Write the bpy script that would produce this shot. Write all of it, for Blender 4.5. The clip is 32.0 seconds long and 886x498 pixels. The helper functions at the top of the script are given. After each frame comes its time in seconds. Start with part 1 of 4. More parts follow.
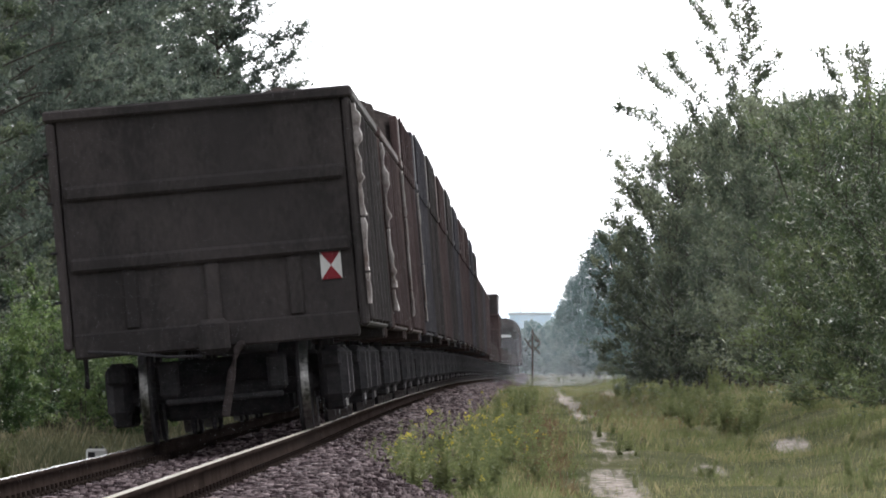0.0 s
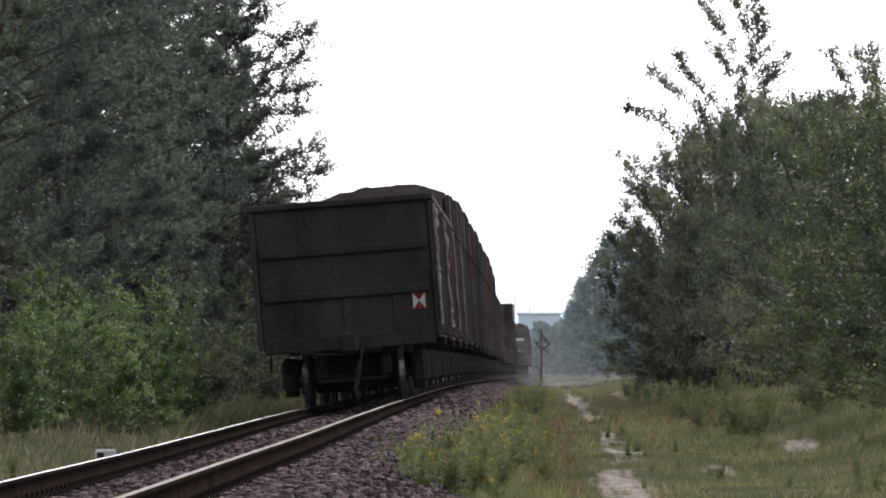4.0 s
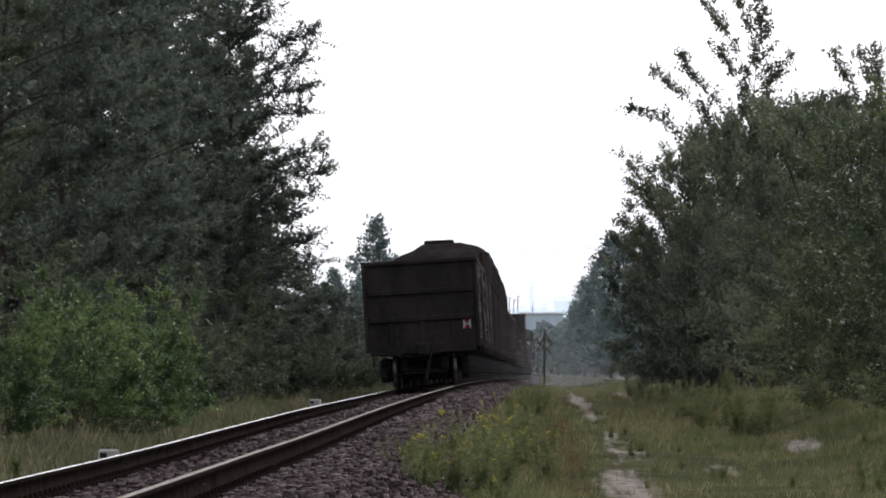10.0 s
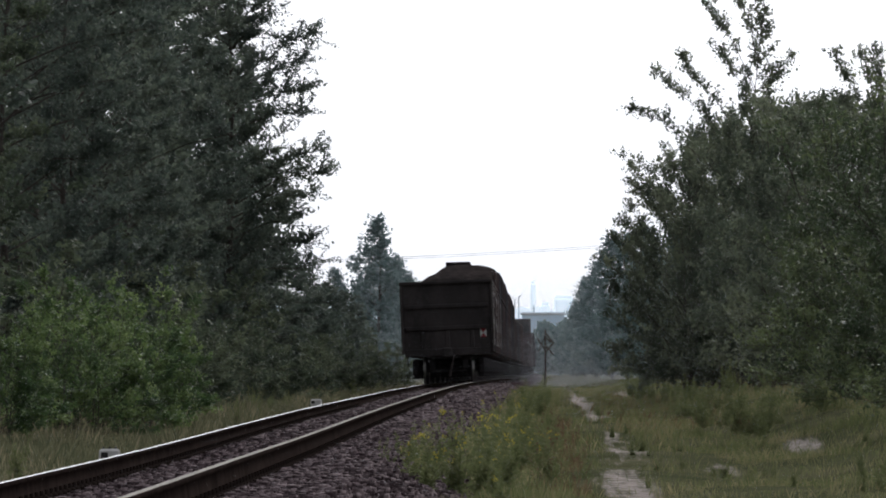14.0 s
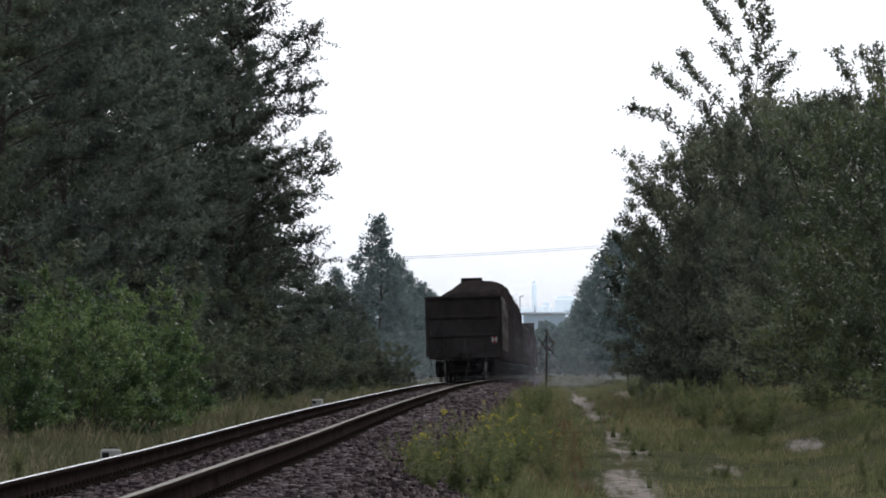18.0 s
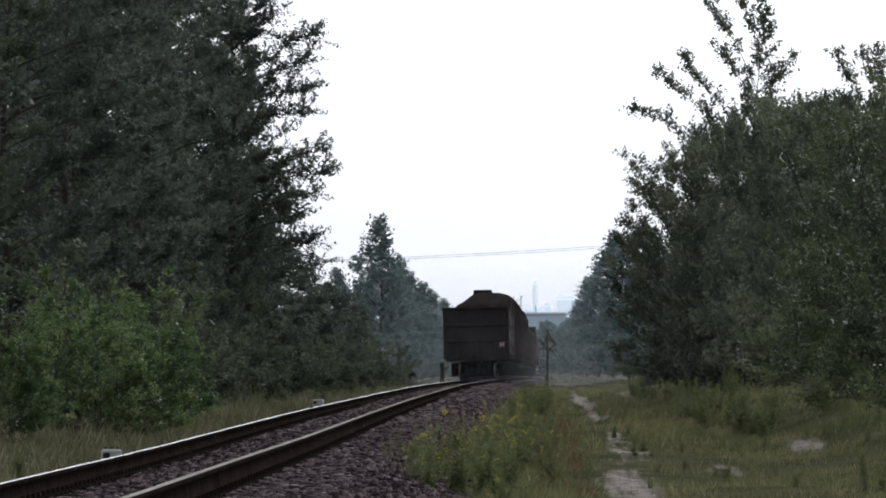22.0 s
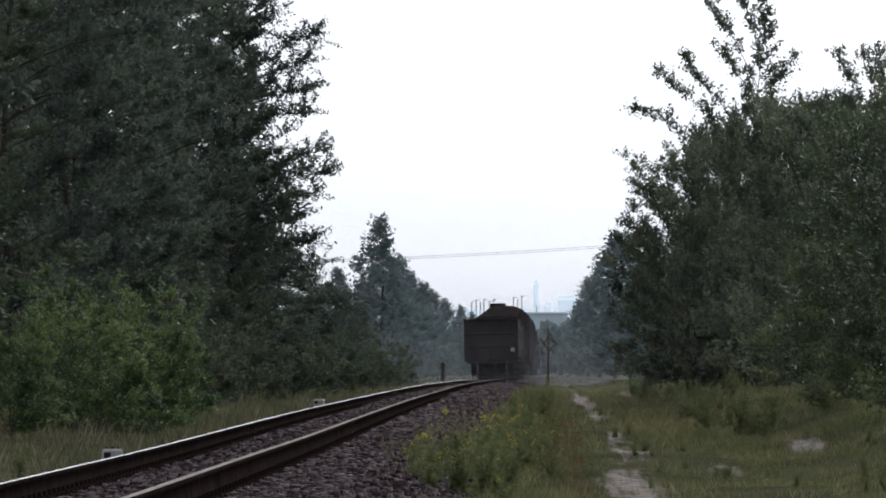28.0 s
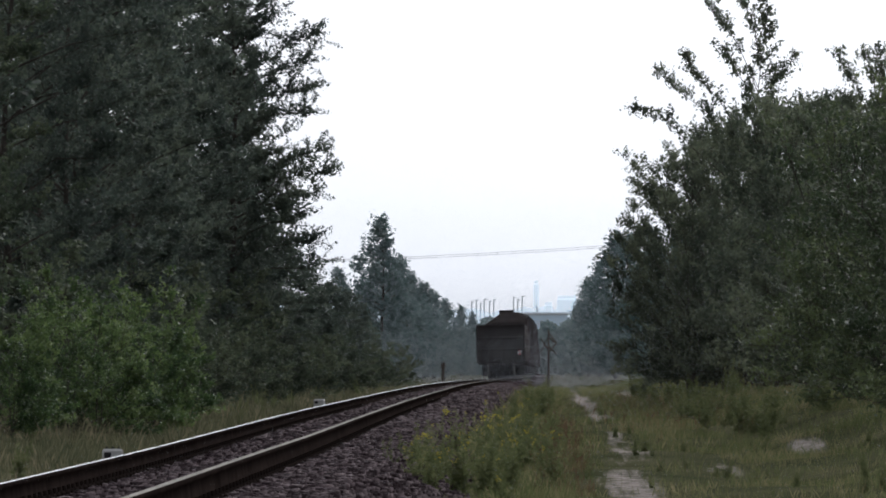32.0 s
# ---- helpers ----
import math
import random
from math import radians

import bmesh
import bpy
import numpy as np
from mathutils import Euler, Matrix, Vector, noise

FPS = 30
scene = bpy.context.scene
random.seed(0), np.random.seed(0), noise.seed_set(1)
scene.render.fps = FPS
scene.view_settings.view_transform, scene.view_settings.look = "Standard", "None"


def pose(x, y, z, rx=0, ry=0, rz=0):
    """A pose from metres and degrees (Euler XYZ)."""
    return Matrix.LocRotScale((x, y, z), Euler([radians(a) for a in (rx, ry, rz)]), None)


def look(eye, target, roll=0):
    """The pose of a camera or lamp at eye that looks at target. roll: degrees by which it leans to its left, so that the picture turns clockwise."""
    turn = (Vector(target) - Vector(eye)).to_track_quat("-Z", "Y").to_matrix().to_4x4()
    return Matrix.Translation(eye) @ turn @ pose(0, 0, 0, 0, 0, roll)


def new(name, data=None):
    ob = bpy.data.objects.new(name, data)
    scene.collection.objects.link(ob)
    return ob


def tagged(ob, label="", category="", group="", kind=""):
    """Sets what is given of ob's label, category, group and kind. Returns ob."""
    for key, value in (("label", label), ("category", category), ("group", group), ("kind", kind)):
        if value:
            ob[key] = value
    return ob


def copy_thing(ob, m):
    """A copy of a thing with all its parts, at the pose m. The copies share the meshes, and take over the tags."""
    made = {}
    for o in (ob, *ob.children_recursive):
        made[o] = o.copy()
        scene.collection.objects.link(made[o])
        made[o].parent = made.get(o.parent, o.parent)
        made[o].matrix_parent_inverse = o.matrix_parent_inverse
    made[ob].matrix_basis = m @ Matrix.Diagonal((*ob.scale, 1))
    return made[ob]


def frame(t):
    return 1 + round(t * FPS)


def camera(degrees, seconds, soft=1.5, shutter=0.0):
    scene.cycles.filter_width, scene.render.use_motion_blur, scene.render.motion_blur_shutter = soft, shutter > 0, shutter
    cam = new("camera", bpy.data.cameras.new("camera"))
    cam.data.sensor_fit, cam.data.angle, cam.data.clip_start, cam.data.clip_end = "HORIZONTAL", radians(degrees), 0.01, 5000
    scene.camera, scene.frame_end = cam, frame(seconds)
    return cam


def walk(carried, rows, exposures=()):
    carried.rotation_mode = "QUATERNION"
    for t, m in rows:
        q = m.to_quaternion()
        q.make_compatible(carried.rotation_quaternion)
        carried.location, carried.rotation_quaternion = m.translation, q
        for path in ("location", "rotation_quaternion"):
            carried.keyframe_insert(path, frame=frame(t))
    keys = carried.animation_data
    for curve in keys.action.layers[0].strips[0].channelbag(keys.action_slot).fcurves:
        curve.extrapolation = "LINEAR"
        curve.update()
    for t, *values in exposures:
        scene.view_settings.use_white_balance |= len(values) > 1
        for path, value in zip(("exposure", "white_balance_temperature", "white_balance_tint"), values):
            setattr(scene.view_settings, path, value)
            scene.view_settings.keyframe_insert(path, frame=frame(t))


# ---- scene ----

# The world: y runs along the track, x to its right, the camera stands beside the track at the origin.
EYE = (0.0, 0.0, 1.25)
TRACK_X = -3.03          # centre line of the track
GAUGE_HALF = 0.79        # wheel tread to centre line
SPEED = 12.3             # the train's speed, m/s
TAIL = 74.0              # where the last wagon's end wall stands at the start

cam = camera(6.9, 32.0, soft=1.85)


def aim(right, up):
    """A point 1000 m ahead, by small offsets in units of 1/13 m."""
    return look(EYE, ((-174 + right) / 13.0, 1000.0, EYE[2] + (209 + up) / 13.0))


walk(cam, [
    (0.0, aim(25.5, -0.5)), (0.5, aim(25, 1.5)), (1.0, aim(21, -0.5)), (1.5, aim(19, -0.5)), (2.0, aim(15.5, -0.8)),
    (2.5, aim(13.5, -0.3)), (3.0, aim(11.5, 0)), (3.5, aim(10.5, 0.3)), (4.5, aim(9.2, 0.2)), (5.5, aim(8.2, 0)),
    (7.0, aim(6.8, 0.3)), (9.0, aim(5.2, 0.3)), (11.0, aim(3.7, 0.3)), (13.0, aim(3, 0)), (16.5, aim(1.5, 0)),
    (19.0, aim(0, 0)), (22.0, aim(-1, 0.3)), (27.5, aim(-2.4, 0)), (32.0, aim(-3, 0)),
], exposures=[(0.0, 1.64, 6400, 10), (1.0, 1.38, 6400, 11), (2.0, 1.36, 6430, 12), (3.0, 1.26, 6450, 13), (6.0, 0.84, 6450, 14), (9.0, 0.62, 6400, 14), (13.0, 0.44, 6280, 12), (19.0, 0.33, 6200, 11), (32.0, 0.2, 6150, 11)])

# ---- light ----
world = bpy.data.worlds.new("hazy_sky")
scene.world = world
world.use_nodes = True
wn = world.node_tree
wn.nodes.clear()
sky = wn.nodes.new("ShaderNodeTexSky")
sky.sky_type = 'NISHITA'
sky.sun_disc = False
sky.sun_elevation = radians(34)
sky.sun_rotation = radians(18)
sky.air_density, sky.dust_density, sky.ozone_density = 1.0, 6.0, 1.0
grey = wn.nodes.new("ShaderNodeHueSaturation")     # thin cloud takes the blue out of the sky
grey.inputs["Saturation"].default_value = 0.25
wn.links.new(sky.outputs[0], grey.inputs["Color"])
place = wn.nodes.new("ShaderNodeTexCoord")
near_sun = wn.nodes.new("ShaderNodeVectorMath")      # the broad bright glow of a hazy sun
near_sun.operation = 'DOT_PRODUCT'
near_sun.inputs[1].default_value = Vector((31, 95, 60)).normalized()
wn.links.new(place.outputs["Generated"], near_sun.inputs[0])
pos = wn.nodes.new("ShaderNodeMath")
pos.operation = 'MAXIMUM'
pos.inputs[1].default_value = 0.0
wn.links.new(near_sun.outputs["Value"], pos.inputs[0])
power = wn.nodes.new("ShaderNodeMath")
power.operation = 'POWER'
power.inputs[1].default_value = 5.0
wn.links.new(pos.outputs[0], power.inputs[0])
glow = wn.nodes.new("ShaderNodeMath")
glow.operation = 'MULTIPLY_ADD'
wn.links.new(power.outputs[0], glow.inputs[0])
glow.inputs[1].default_value = 13.2
glow.inputs[2].default_value = 3.5
cloud = wn.nodes.new("ShaderNodeVectorMath")
cloud.operation = 'SCALE'
cloud.inputs[0].default_value = (0.97, 0.99, 1.03)
wn.links.new(glow.outputs[0], cloud.inputs["Scale"])
veil = wn.nodes.new("ShaderNodeMix")
veil.data_type = 'RGBA'
veil.inputs[0].default_value = 0.8
wn.links.new(grey.outputs[0], veil.inputs[6])
wn.links.new(cloud.outputs[0], veil.inputs[7])
back = wn.nodes.new("ShaderNodeBackground")
back.inputs[1].default_value = 0.12
wout = wn.nodes.new("ShaderNodeOutputWorld")
wn.links.new(veil.outputs[2], back.inputs[0])
wn.links.new(back.outputs[0], wout.inputs[0])
sun = new("sun", bpy.data.lights.new("sun", 'SUN'))
sun.data.energy, sun.data.angle, sun.data.color = 0.7, radians(14), (1.0, 0.95, 0.86)
sun.matrix_world = look((31, 95, 67), (0, 0, 0))


# ---- materials ----
def shader(name, colours, rough=0.8, scale=4.0, fine=40.0, metal=0.0, bump=0.3, bump_dist=0.01, island=0.0, obj=0.0,
           translucent=0.0, spec=0.5, grime=None, stretch=None):
    """A surface of two colours mixed by noise at two scales, with bump; island and obj: variation from piece to piece."""
    m = bpy.data.materials.new(name)
    m.use_nodes = True
    nt = m.node_tree
    N, L = nt.nodes, nt.links
    bs = N["Principled BSDF"]
    tc = N.new("ShaderNodeTexCoord")
    src = tc.outputs["Object"]
    if stretch:
        mp = N.new("ShaderNodeMapping")
        mp.inputs["Scale"].default_value = stretch
        L.new(src, mp.inputs[0])
        src = mp.outputs[0]
    n1 = N.new("ShaderNodeTexNoise")
    n1.inputs["Scale"].default_value = scale
    n1.inputs["Detail"].default_value = 5
    n1.inputs["Roughness"].default_value = 0.65
    L.new(src, n1.inputs["Vector"])
    n2 = N.new("ShaderNodeTexNoise")
    n2.inputs["Scale"].default_value = fine
    n2.inputs["Detail"].default_value = 4
    L.new(src, n2.inputs["Vector"])
    ramp = N.new("ShaderNodeValToRGB")
    ramp.color_ramp.elements[0].position, ramp.color_ramp.elements[1].position = 0.32, 0.68
    ramp.color_ramp.elements[0].color = (*colours[0], 1)
    ramp.color_ramp.elements[1].color = (*colours[1], 1)
    if len(colours) > 2:
        e = ramp.color_ramp.elements.new(0.5)
        e.color = (*colours[2], 1)
    add = N.new("ShaderNodeMath")
    add.operation = 'MULTIPLY_ADD'
    L.new(n2.outputs[0], add.inputs[0])
    add.inputs[1].default_value = 0.5
    sub = N.new("ShaderNodeMath")
    sub.operation = 'MULTIPLY_ADD'
    L.new(n1.outputs[0], sub.inputs[0])
    sub.inputs[1].default_value = 1.0
    sub.inputs[2].default_value = -0.25
    L.new(sub.outputs[0], add.inputs[2])
    fac = add.outputs[0]
    for amount, node, socket in ((island, "ShaderNodeNewGeometry", "Random Per Island"), (obj, "ShaderNodeObjectInfo", "Random")):
        if amount:
            g = N.new(node)
            ma = N.new("ShaderNodeMath")
            ma.operation = 'MULTIPLY_ADD'
            L.new(g.outputs[socket], ma.inputs[0])
            ma.inputs[1].default_value = amount
            off = N.new("ShaderNodeMath")
            off.operation = 'ADD'
            L.new(fac, off.inputs[0])
            off.inputs[1].default_value = -amount / 2
            L.new(off.outputs[0], ma.inputs[2])
            fac = ma.outputs[0]
    L.new(fac, ramp.inputs[0])
    col = ramp.outputs[0]
    if grime:
        n3 = N.new("ShaderNodeTexNoise")
        n3.inputs["Scale"].default_value = scale * 0.45
        n3.inputs["Detail"].default_value = 8
        n3.inputs["Roughness"].default_value = 0.75
        L.new(src, n3.inputs["Vector"])
        r3 = N.new("ShaderNodeValToRGB")
        r3.color_ramp.elements[0].position, r3.color_ramp.elements[1].position = 0.48, 0.66
        L.new(n3.outputs[0], r3.inputs[0])
        mx = N.new("ShaderNodeMix")
        mx.data_type = 'RGBA'
        mx.inputs[7].default_value = (*grime, 1)
        L.new(r3.outputs[0], mx.inputs[0])
        L.new(col, mx.inputs[6])
        col = mx.outputs[2]
    L.new(col, bs.inputs["Base Color"])
    rr = N.new("ShaderNodeMapRange")
    rr.inputs["To Min"].default_value, rr.inputs["To Max"].default_value = max(0.05, rough - 0.12), min(1, rough + 0.12)
    L.new(n2.outputs[0], rr.inputs[0])
    L.new(rr.outputs[0], bs.inputs["Roughness"])
    bs.inputs["Metallic"].default_value = metal
    bs.inputs["Specular IOR Level"].default_value = spec
    if bump:
        b = N.new("ShaderNodeBump")
        b.inputs["Strength"].default_value, b.inputs["Distance"].default_value = bump, bump_dist
        L.new(fac if not island else n2.outputs[0], b.inputs["Height"])
        L.new(b.outputs[0], bs.inputs["Normal"])
    if translucent:
        tr = N.new("ShaderNodeBsdfTranslucent")
        L.new(col, tr.inputs[0])
        mixs = N.new("ShaderNodeMixShader")
        mixs.inputs[0].default_value = translucent
        L.new(bs.outputs[0], mixs.inputs[1])
        L.new(tr.outputs[0], mixs.inputs[2])
        L.new(mixs.outputs[0], N["Material Output"].inputs[0])
    return m


def leaf_shader(name, a, b, c, translucent=0.3, rough=0.68, gloss=0.2):
    m = shader(name, (a, b, c), rough, 0.35, 1.3, bump=0, island=0.1, translucent=translucent, spec=gloss)
    for n in m.node_tree.nodes:
        if n.bl_idname == "ShaderNodeValToRGB":        # boughs differ from one another
            n.color_ramp.elements[0].position, n.color_ramp.elements[2].position = 0.38, 0.62
    return m


def wagon_paint(name, dark, light, grime):
    return shader(name, (dark, light), 0.74, 1.6, 30, 0.0, 0.35, 0.006, obj=0.3, grime=grime, stretch=(1, 1, 0.45), spec=0.06)


M_STEEL = wagon_paint("weathered_brown_wagon_paint", (0.026, 0.023, 0.023), (0.055, 0.047, 0.046), (0.033, 0.029, 0.029))
M_STEEL_RED = wagon_paint("faded_red_brown_wagon_paint", (0.040, 0.027, 0.027), (0.080, 0.056, 0.054), (0.040, 0.030, 0.030))
M_STEEL_GREY = wagon_paint("sooty_grey_wagon_paint", (0.030, 0.029, 0.034), (0.066, 0.062, 0.070), (0.038, 0.035, 0.040))
M_BOARD = shader("grey_brown_wagon_boards", ((0.022, 0.018, 0.018), (0.05, 0.041, 0.04)), 0.95, 2, 30, bump=0.3, stretch=(1, 0.2, 6), spec=0.0)
M_UNDER = shader("oily_black_underframe", ((0.021, 0.020, 0.022), (0.043, 0.040, 0.042)), 0.85, 5, 50, 0.0, 0.4, 0.006, spec=0.03)
M_TREAD = shader("polished_wheel_tread", ((0.06, 0.058, 0.056), (0.26, 0.25, 0.24)), 0.4, 5, 20, 1.0, 0.1, 0.002)
# Paler than the wagon paint: the post's lit side is put into the colour.
M_POST = shader("dented_post_lit_tone", ((0.095, 0.080, 0.076), (0.235, 0.21, 0.20)), 0.6, 3, 30, 0.1, 0.5, 0.01, grime=(0.090, 0.063, 0.054), spec=0.2)
M_RUST = shader("rusty_rail_side", ((0.012, 0.009, 0.008), (0.030, 0.022, 0.019)), 0.9, 3, 60, 0.0, 0.3, 0.003, spec=0.0)
M_RAILTOP = shader("polished_rail_head", ((0.68, 0.67, 0.66), (0.82, 0.81, 0.8)), 0.2, 2, 30, 1.0, 0.05, 0.001, stretch=(8, 0.3, 1))
M_RAILTAN = shader("dusty_rail_head", ((0.13, 0.115, 0.095), (0.24, 0.215, 0.18)), 0.6, 2, 30, 0.0, 0.05, 0.001, stretch=(8, 0.3, 1), spec=0.05)
M_BALLAST = shader("purple_grey_crushed_stone", ((0.030, 0.020, 0.022), (0.170, 0.132, 0.135), (0.068, 0.050, 0.053)), 0.85, 3, 25, bump=0.2, island=0.55, spec=0.04)
M_BED = shader("ballast_bed", ((0.013, 0.009, 0.010), (0.085, 0.061, 0.065), (0.035, 0.025, 0.027)), 0.95, 9, 26, bump=1.0, bump_dist=0.04, spec=0.0)
M_SLEEPER = shader("grey_concrete_sleeper", ((0.096, 0.084, 0.078), (0.180, 0.162, 0.150)), 0.9, 6, 60, obj=0.4, spec=0.05)
M_HEAP = shader("dark_brown_heaped_load", ((0.014, 0.012, 0.012), (0.042, 0.035, 0.033)), 0.95, 3, 20, bump=0.8, bump_dist=0.05, spec=0.0)
M_RED = shader("signal_red_paint", ((0.27, 0.008, 0.020), (0.34, 0.018, 0.034)), 0.5, 5, 60, bump=0)
M_WHITE = shader("dusty_white_paint", ((0.384, 0.372, 0.360), (0.496, 0.490, 0.477)), 0.6, 6, 60, bump=0.1, bump_dist=0.002)
M_BARK = shader("grey_bark", ((0.03, 0.026, 0.022), (0.09, 0.08, 0.07)), 0.9, 6, 40, bump=0.8, bump_dist=0.02, stretch=(1, 1, 0.3), spec=0.05)
M_LEAF_DARK = leaf_shader("dark_green_leaves", (0.047, 0.062, 0.052), (0.134, 0.160, 0.120), (0.081, 0.103, 0.083), 0.46, 0.6, 0.2)
M_LEAF_MID = leaf_shader("green_willow_leaves", (0.058, 0.074, 0.053), (0.185, 0.205, 0.136), (0.104, 0.126, 0.086), 0.5, 0.6, 0.18)
M_LEAF_NEAR = leaf_shader("glossy_narrow_willow_leaves", (0.040, 0.060, 0.030), (0.140, 0.172, 0.078), (0.072, 0.098, 0.048), 0.45, 0.45, 0.22)
M_LEAF_LIGHT = leaf_shader("fresh_green_shrub_leaves", (0.042, 0.078, 0.028), (0.178, 0.242, 0.085), (0.084, 0.134, 0.046), 0.5, 0.45, 0.3)
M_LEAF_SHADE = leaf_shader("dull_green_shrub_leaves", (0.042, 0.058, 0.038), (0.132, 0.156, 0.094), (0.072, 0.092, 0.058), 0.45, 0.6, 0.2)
# Paler and bluer than the near leaves: distance haze is put into the colour.
M_LEAF_HAZED = leaf_shader("haze_tinted_far_leaves", (0.10, 0.15, 0.15), (0.20, 0.26, 0.245), (0.145, 0.20, 0.195), 0.35, 0.8, 0.0)
M_GRASS = leaf_shader("mixed_meadow_grass", (0.088, 0.114, 0.044), (0.305, 0.262, 0.146), (0.168, 0.180, 0.080), 0.42, 0.7, 0.08)
M_GRASS_DULL = leaf_shader("dull_tall_grass", (0.076, 0.088, 0.050), (0.26, 0.225, 0.145), (0.138, 0.138, 0.082), 0.4, 0.7, 0.05)
M_SORREL = leaf_shader("rusty_sorrel_stalks", (0.10, 0.06, 0.035), (0.2, 0.14, 0.08), (0.14, 0.085, 0.05), 0.3, 0.7)
M_WEED = leaf_shader("weed_leaves", (0.094, 0.118, 0.048), (0.350, 0.330, 0.155), (0.172, 0.188, 0.084), 0.4, 0.65, 0.15)
M_BLOOM = leaf_shader("yellow_blooms", (0.33, 0.28, 0.04), (0.50, 0.43, 0.08), (0.41, 0.36, 0.06), 0.25, 0.7)
M_WOODPOLE = shader("grey_weathered_pole", ((0.06, 0.05, 0.045), (0.15, 0.13, 0.115)), 0.9, 5, 60, stretch=(1, 1, 0.2), spec=0.05)


# worn spots in the grass: place and half-size
BARE = [(1.2, 225, 0.62, 80), (1.2, 106, 0.42, 15), (0.74, 72, 0.38, 13), (2.05, 88, 0.36, 8), (3.5, 97, 0.28, 5), (3.1, 285, 0.8, 55), (2.9, 150, 0.45, 10), (1.6, 160, 0.3, 12)]


def ground_shader():
    """Soil with thatch, worn to pale sand in long ragged spots, most of them along the footpath."""
    m = shader("soil_with_thatch", ((0.036, 0.042, 0.022), (0.095, 0.09, 0.055), (0.06, 0.062, 0.034)), 0.95, 0.5, 9, bump=0.7, bump_dist=0.04, spec=0.0)
    N, L = m.node_tree.nodes, m.node_tree.links
    bs = N["Principled BSDF"]
    base = bs.inputs["Base Color"].links[0].from_socket
    tc = N.new("ShaderNodeTexCoord")
    sep = N.new("ShaderNodeSeparateXYZ")
    L.new(tc.outputs["Object"], sep.inputs[0])

    def maths(op, a, b, c=0.0):
        n = N.new("ShaderNodeMath")
        n.operation = op
        for k, v in enumerate((a, b, c)):
            if isinstance(v, (int, float)):
                n.inputs[k].default_value = v
            else:
                L.new(v, n.inputs[k])
        return n.outputs[0]

    off = maths('SUBTRACT', maths('MULTIPLY_ADD', sep.outputs[1], -0.0014, sep.outputs[0]), 0.9)
    near = maths('MULTIPLY_ADD', maths('ABSOLUTE', off, 0.0), -0.4, 0.095)
    near = maths('MAXIMUM', near, -0.08)
    for cx, cy, rx, ry in BARE:
        u = maths('MULTIPLY', maths('SUBTRACT', sep.outputs[0], cx), 1 / rx)
        v = maths('MULTIPLY', maths('SUBTRACT', sep.outputs[1], cy), 1 / ry)
        r2 = maths('ADD', maths('MULTIPLY', u, u), maths('MULTIPLY', v, v))
        near = maths('ADD', near, maths('MAXIMUM', maths('MULTIPLY_ADD', r2, -0.115, 0.115), 0.0))
    mp = N.new("ShaderNodeMapping")
    mp.inputs["Scale"].default_value = (1.5, 0.055, 1.0)
    L.new(tc.outputs["Object"], mp.inputs[0])
    spots = N.new("ShaderNodeTexNoise")
    spots.inputs["Scale"].default_value = 1.0
    spots.inputs["Detail"].default_value = 7
    spots.inputs["Roughness"].default_value = 0.68
    L.new(mp.outputs[0], spots.inputs["Vector"])
    mr = N.new("ShaderNodeMapRange")
    mr.inputs["From Min"].default_value, mr.inputs["From Max"].default_value = 0.56, 0.67
    L.new(maths('ADD', spots.outputs[0], near), mr.inputs[0])
    sand = N.new("ShaderNodeTexNoise")
    sand.inputs["Scale"].default_value = 6
    sand.inputs["Detail"].default_value = 8
    L.new(tc.outputs["Object"], sand.inputs["Vector"])
    sr = N.new("ShaderNodeValToRGB")
    sr.color_ramp.elements[0].position, sr.color_ramp.elements[1].position = 0.35, 0.65
    sr.color_ramp.elements[0].color = (0.12, 0.106, 0.095, 1)
    sr.color_ramp.elements[1].color = (0.36, 0.315, 0.285, 1)
    L.new(sand.outputs[0], sr.inputs[0])
    mx = N.new("ShaderNodeMix")
    mx.data_type = 'RGBA'
    L.new(mr.outputs[0], mx.inputs[0])
    L.new(base, mx.inputs[6])
    L.new(sr.outputs[0], mx.inputs[7])
    L.new(mx.outputs[2], bs.inputs["Base Color"])
    return m


M_GROUND = ground_shader()

# ---- mesh helpers ----


def fast_mesh(name, verts, faces, material, smooth=False):
    """A mesh from numpy arrays; all faces have the same number of corners."""
    verts, faces = np.asarray(verts, np.float32), np.asarray(faces, np.int32)
    me = bpy.data.meshes.new(name)
    k = faces.shape[1]
    me.vertices.add(len(verts))
    me.vertices.foreach_set("co", verts.ravel())
    me.loops.add(faces.size)
    me.loops.foreach_set("vertex_index", faces.ravel())
    me.polygons.add(len(faces))
    me.polygons.foreach_set("loop_start", np.arange(0, faces.size, k, dtype=np.int32))
    if smooth:
        me.polygons.foreach_set("use_smooth", np.ones(len(faces), dtype=bool))
    me.update(calc_edges=True)
    me.materials.append(material)
    return me


def as_mesh(name, bm, material, smooth=False):
    me = bpy.data.meshes.new(name)
    bm.normal_update()
    bm.to_mesh(me)
    bm.free()
    me.materials.append(material)
    if smooth:
        for p in me.polygons:
            p.use_smooth = True
    return me


def part(name, bm, material, parent, label="", smooth=False):
    """Links a bmesh as one mesh object under a thing or a part."""
    ob = new(name, as_mesh(name, bm, material, smooth))
    ob.parent = parent
    if label:
        tagged(ob, label)
    return ob


def attach(name, me, parent, label=""):
    """The same for a finished mesh, which brings its own material."""
    ob = new(name, me)
    ob.parent = parent
    if label:
        tagged(ob, label)
    return ob


def thing(name, label, category, group="", kind=""):
    ob = new(name)
    ob.empty_display_size = 0.2
    return tagged(ob, label, category, group, kind)


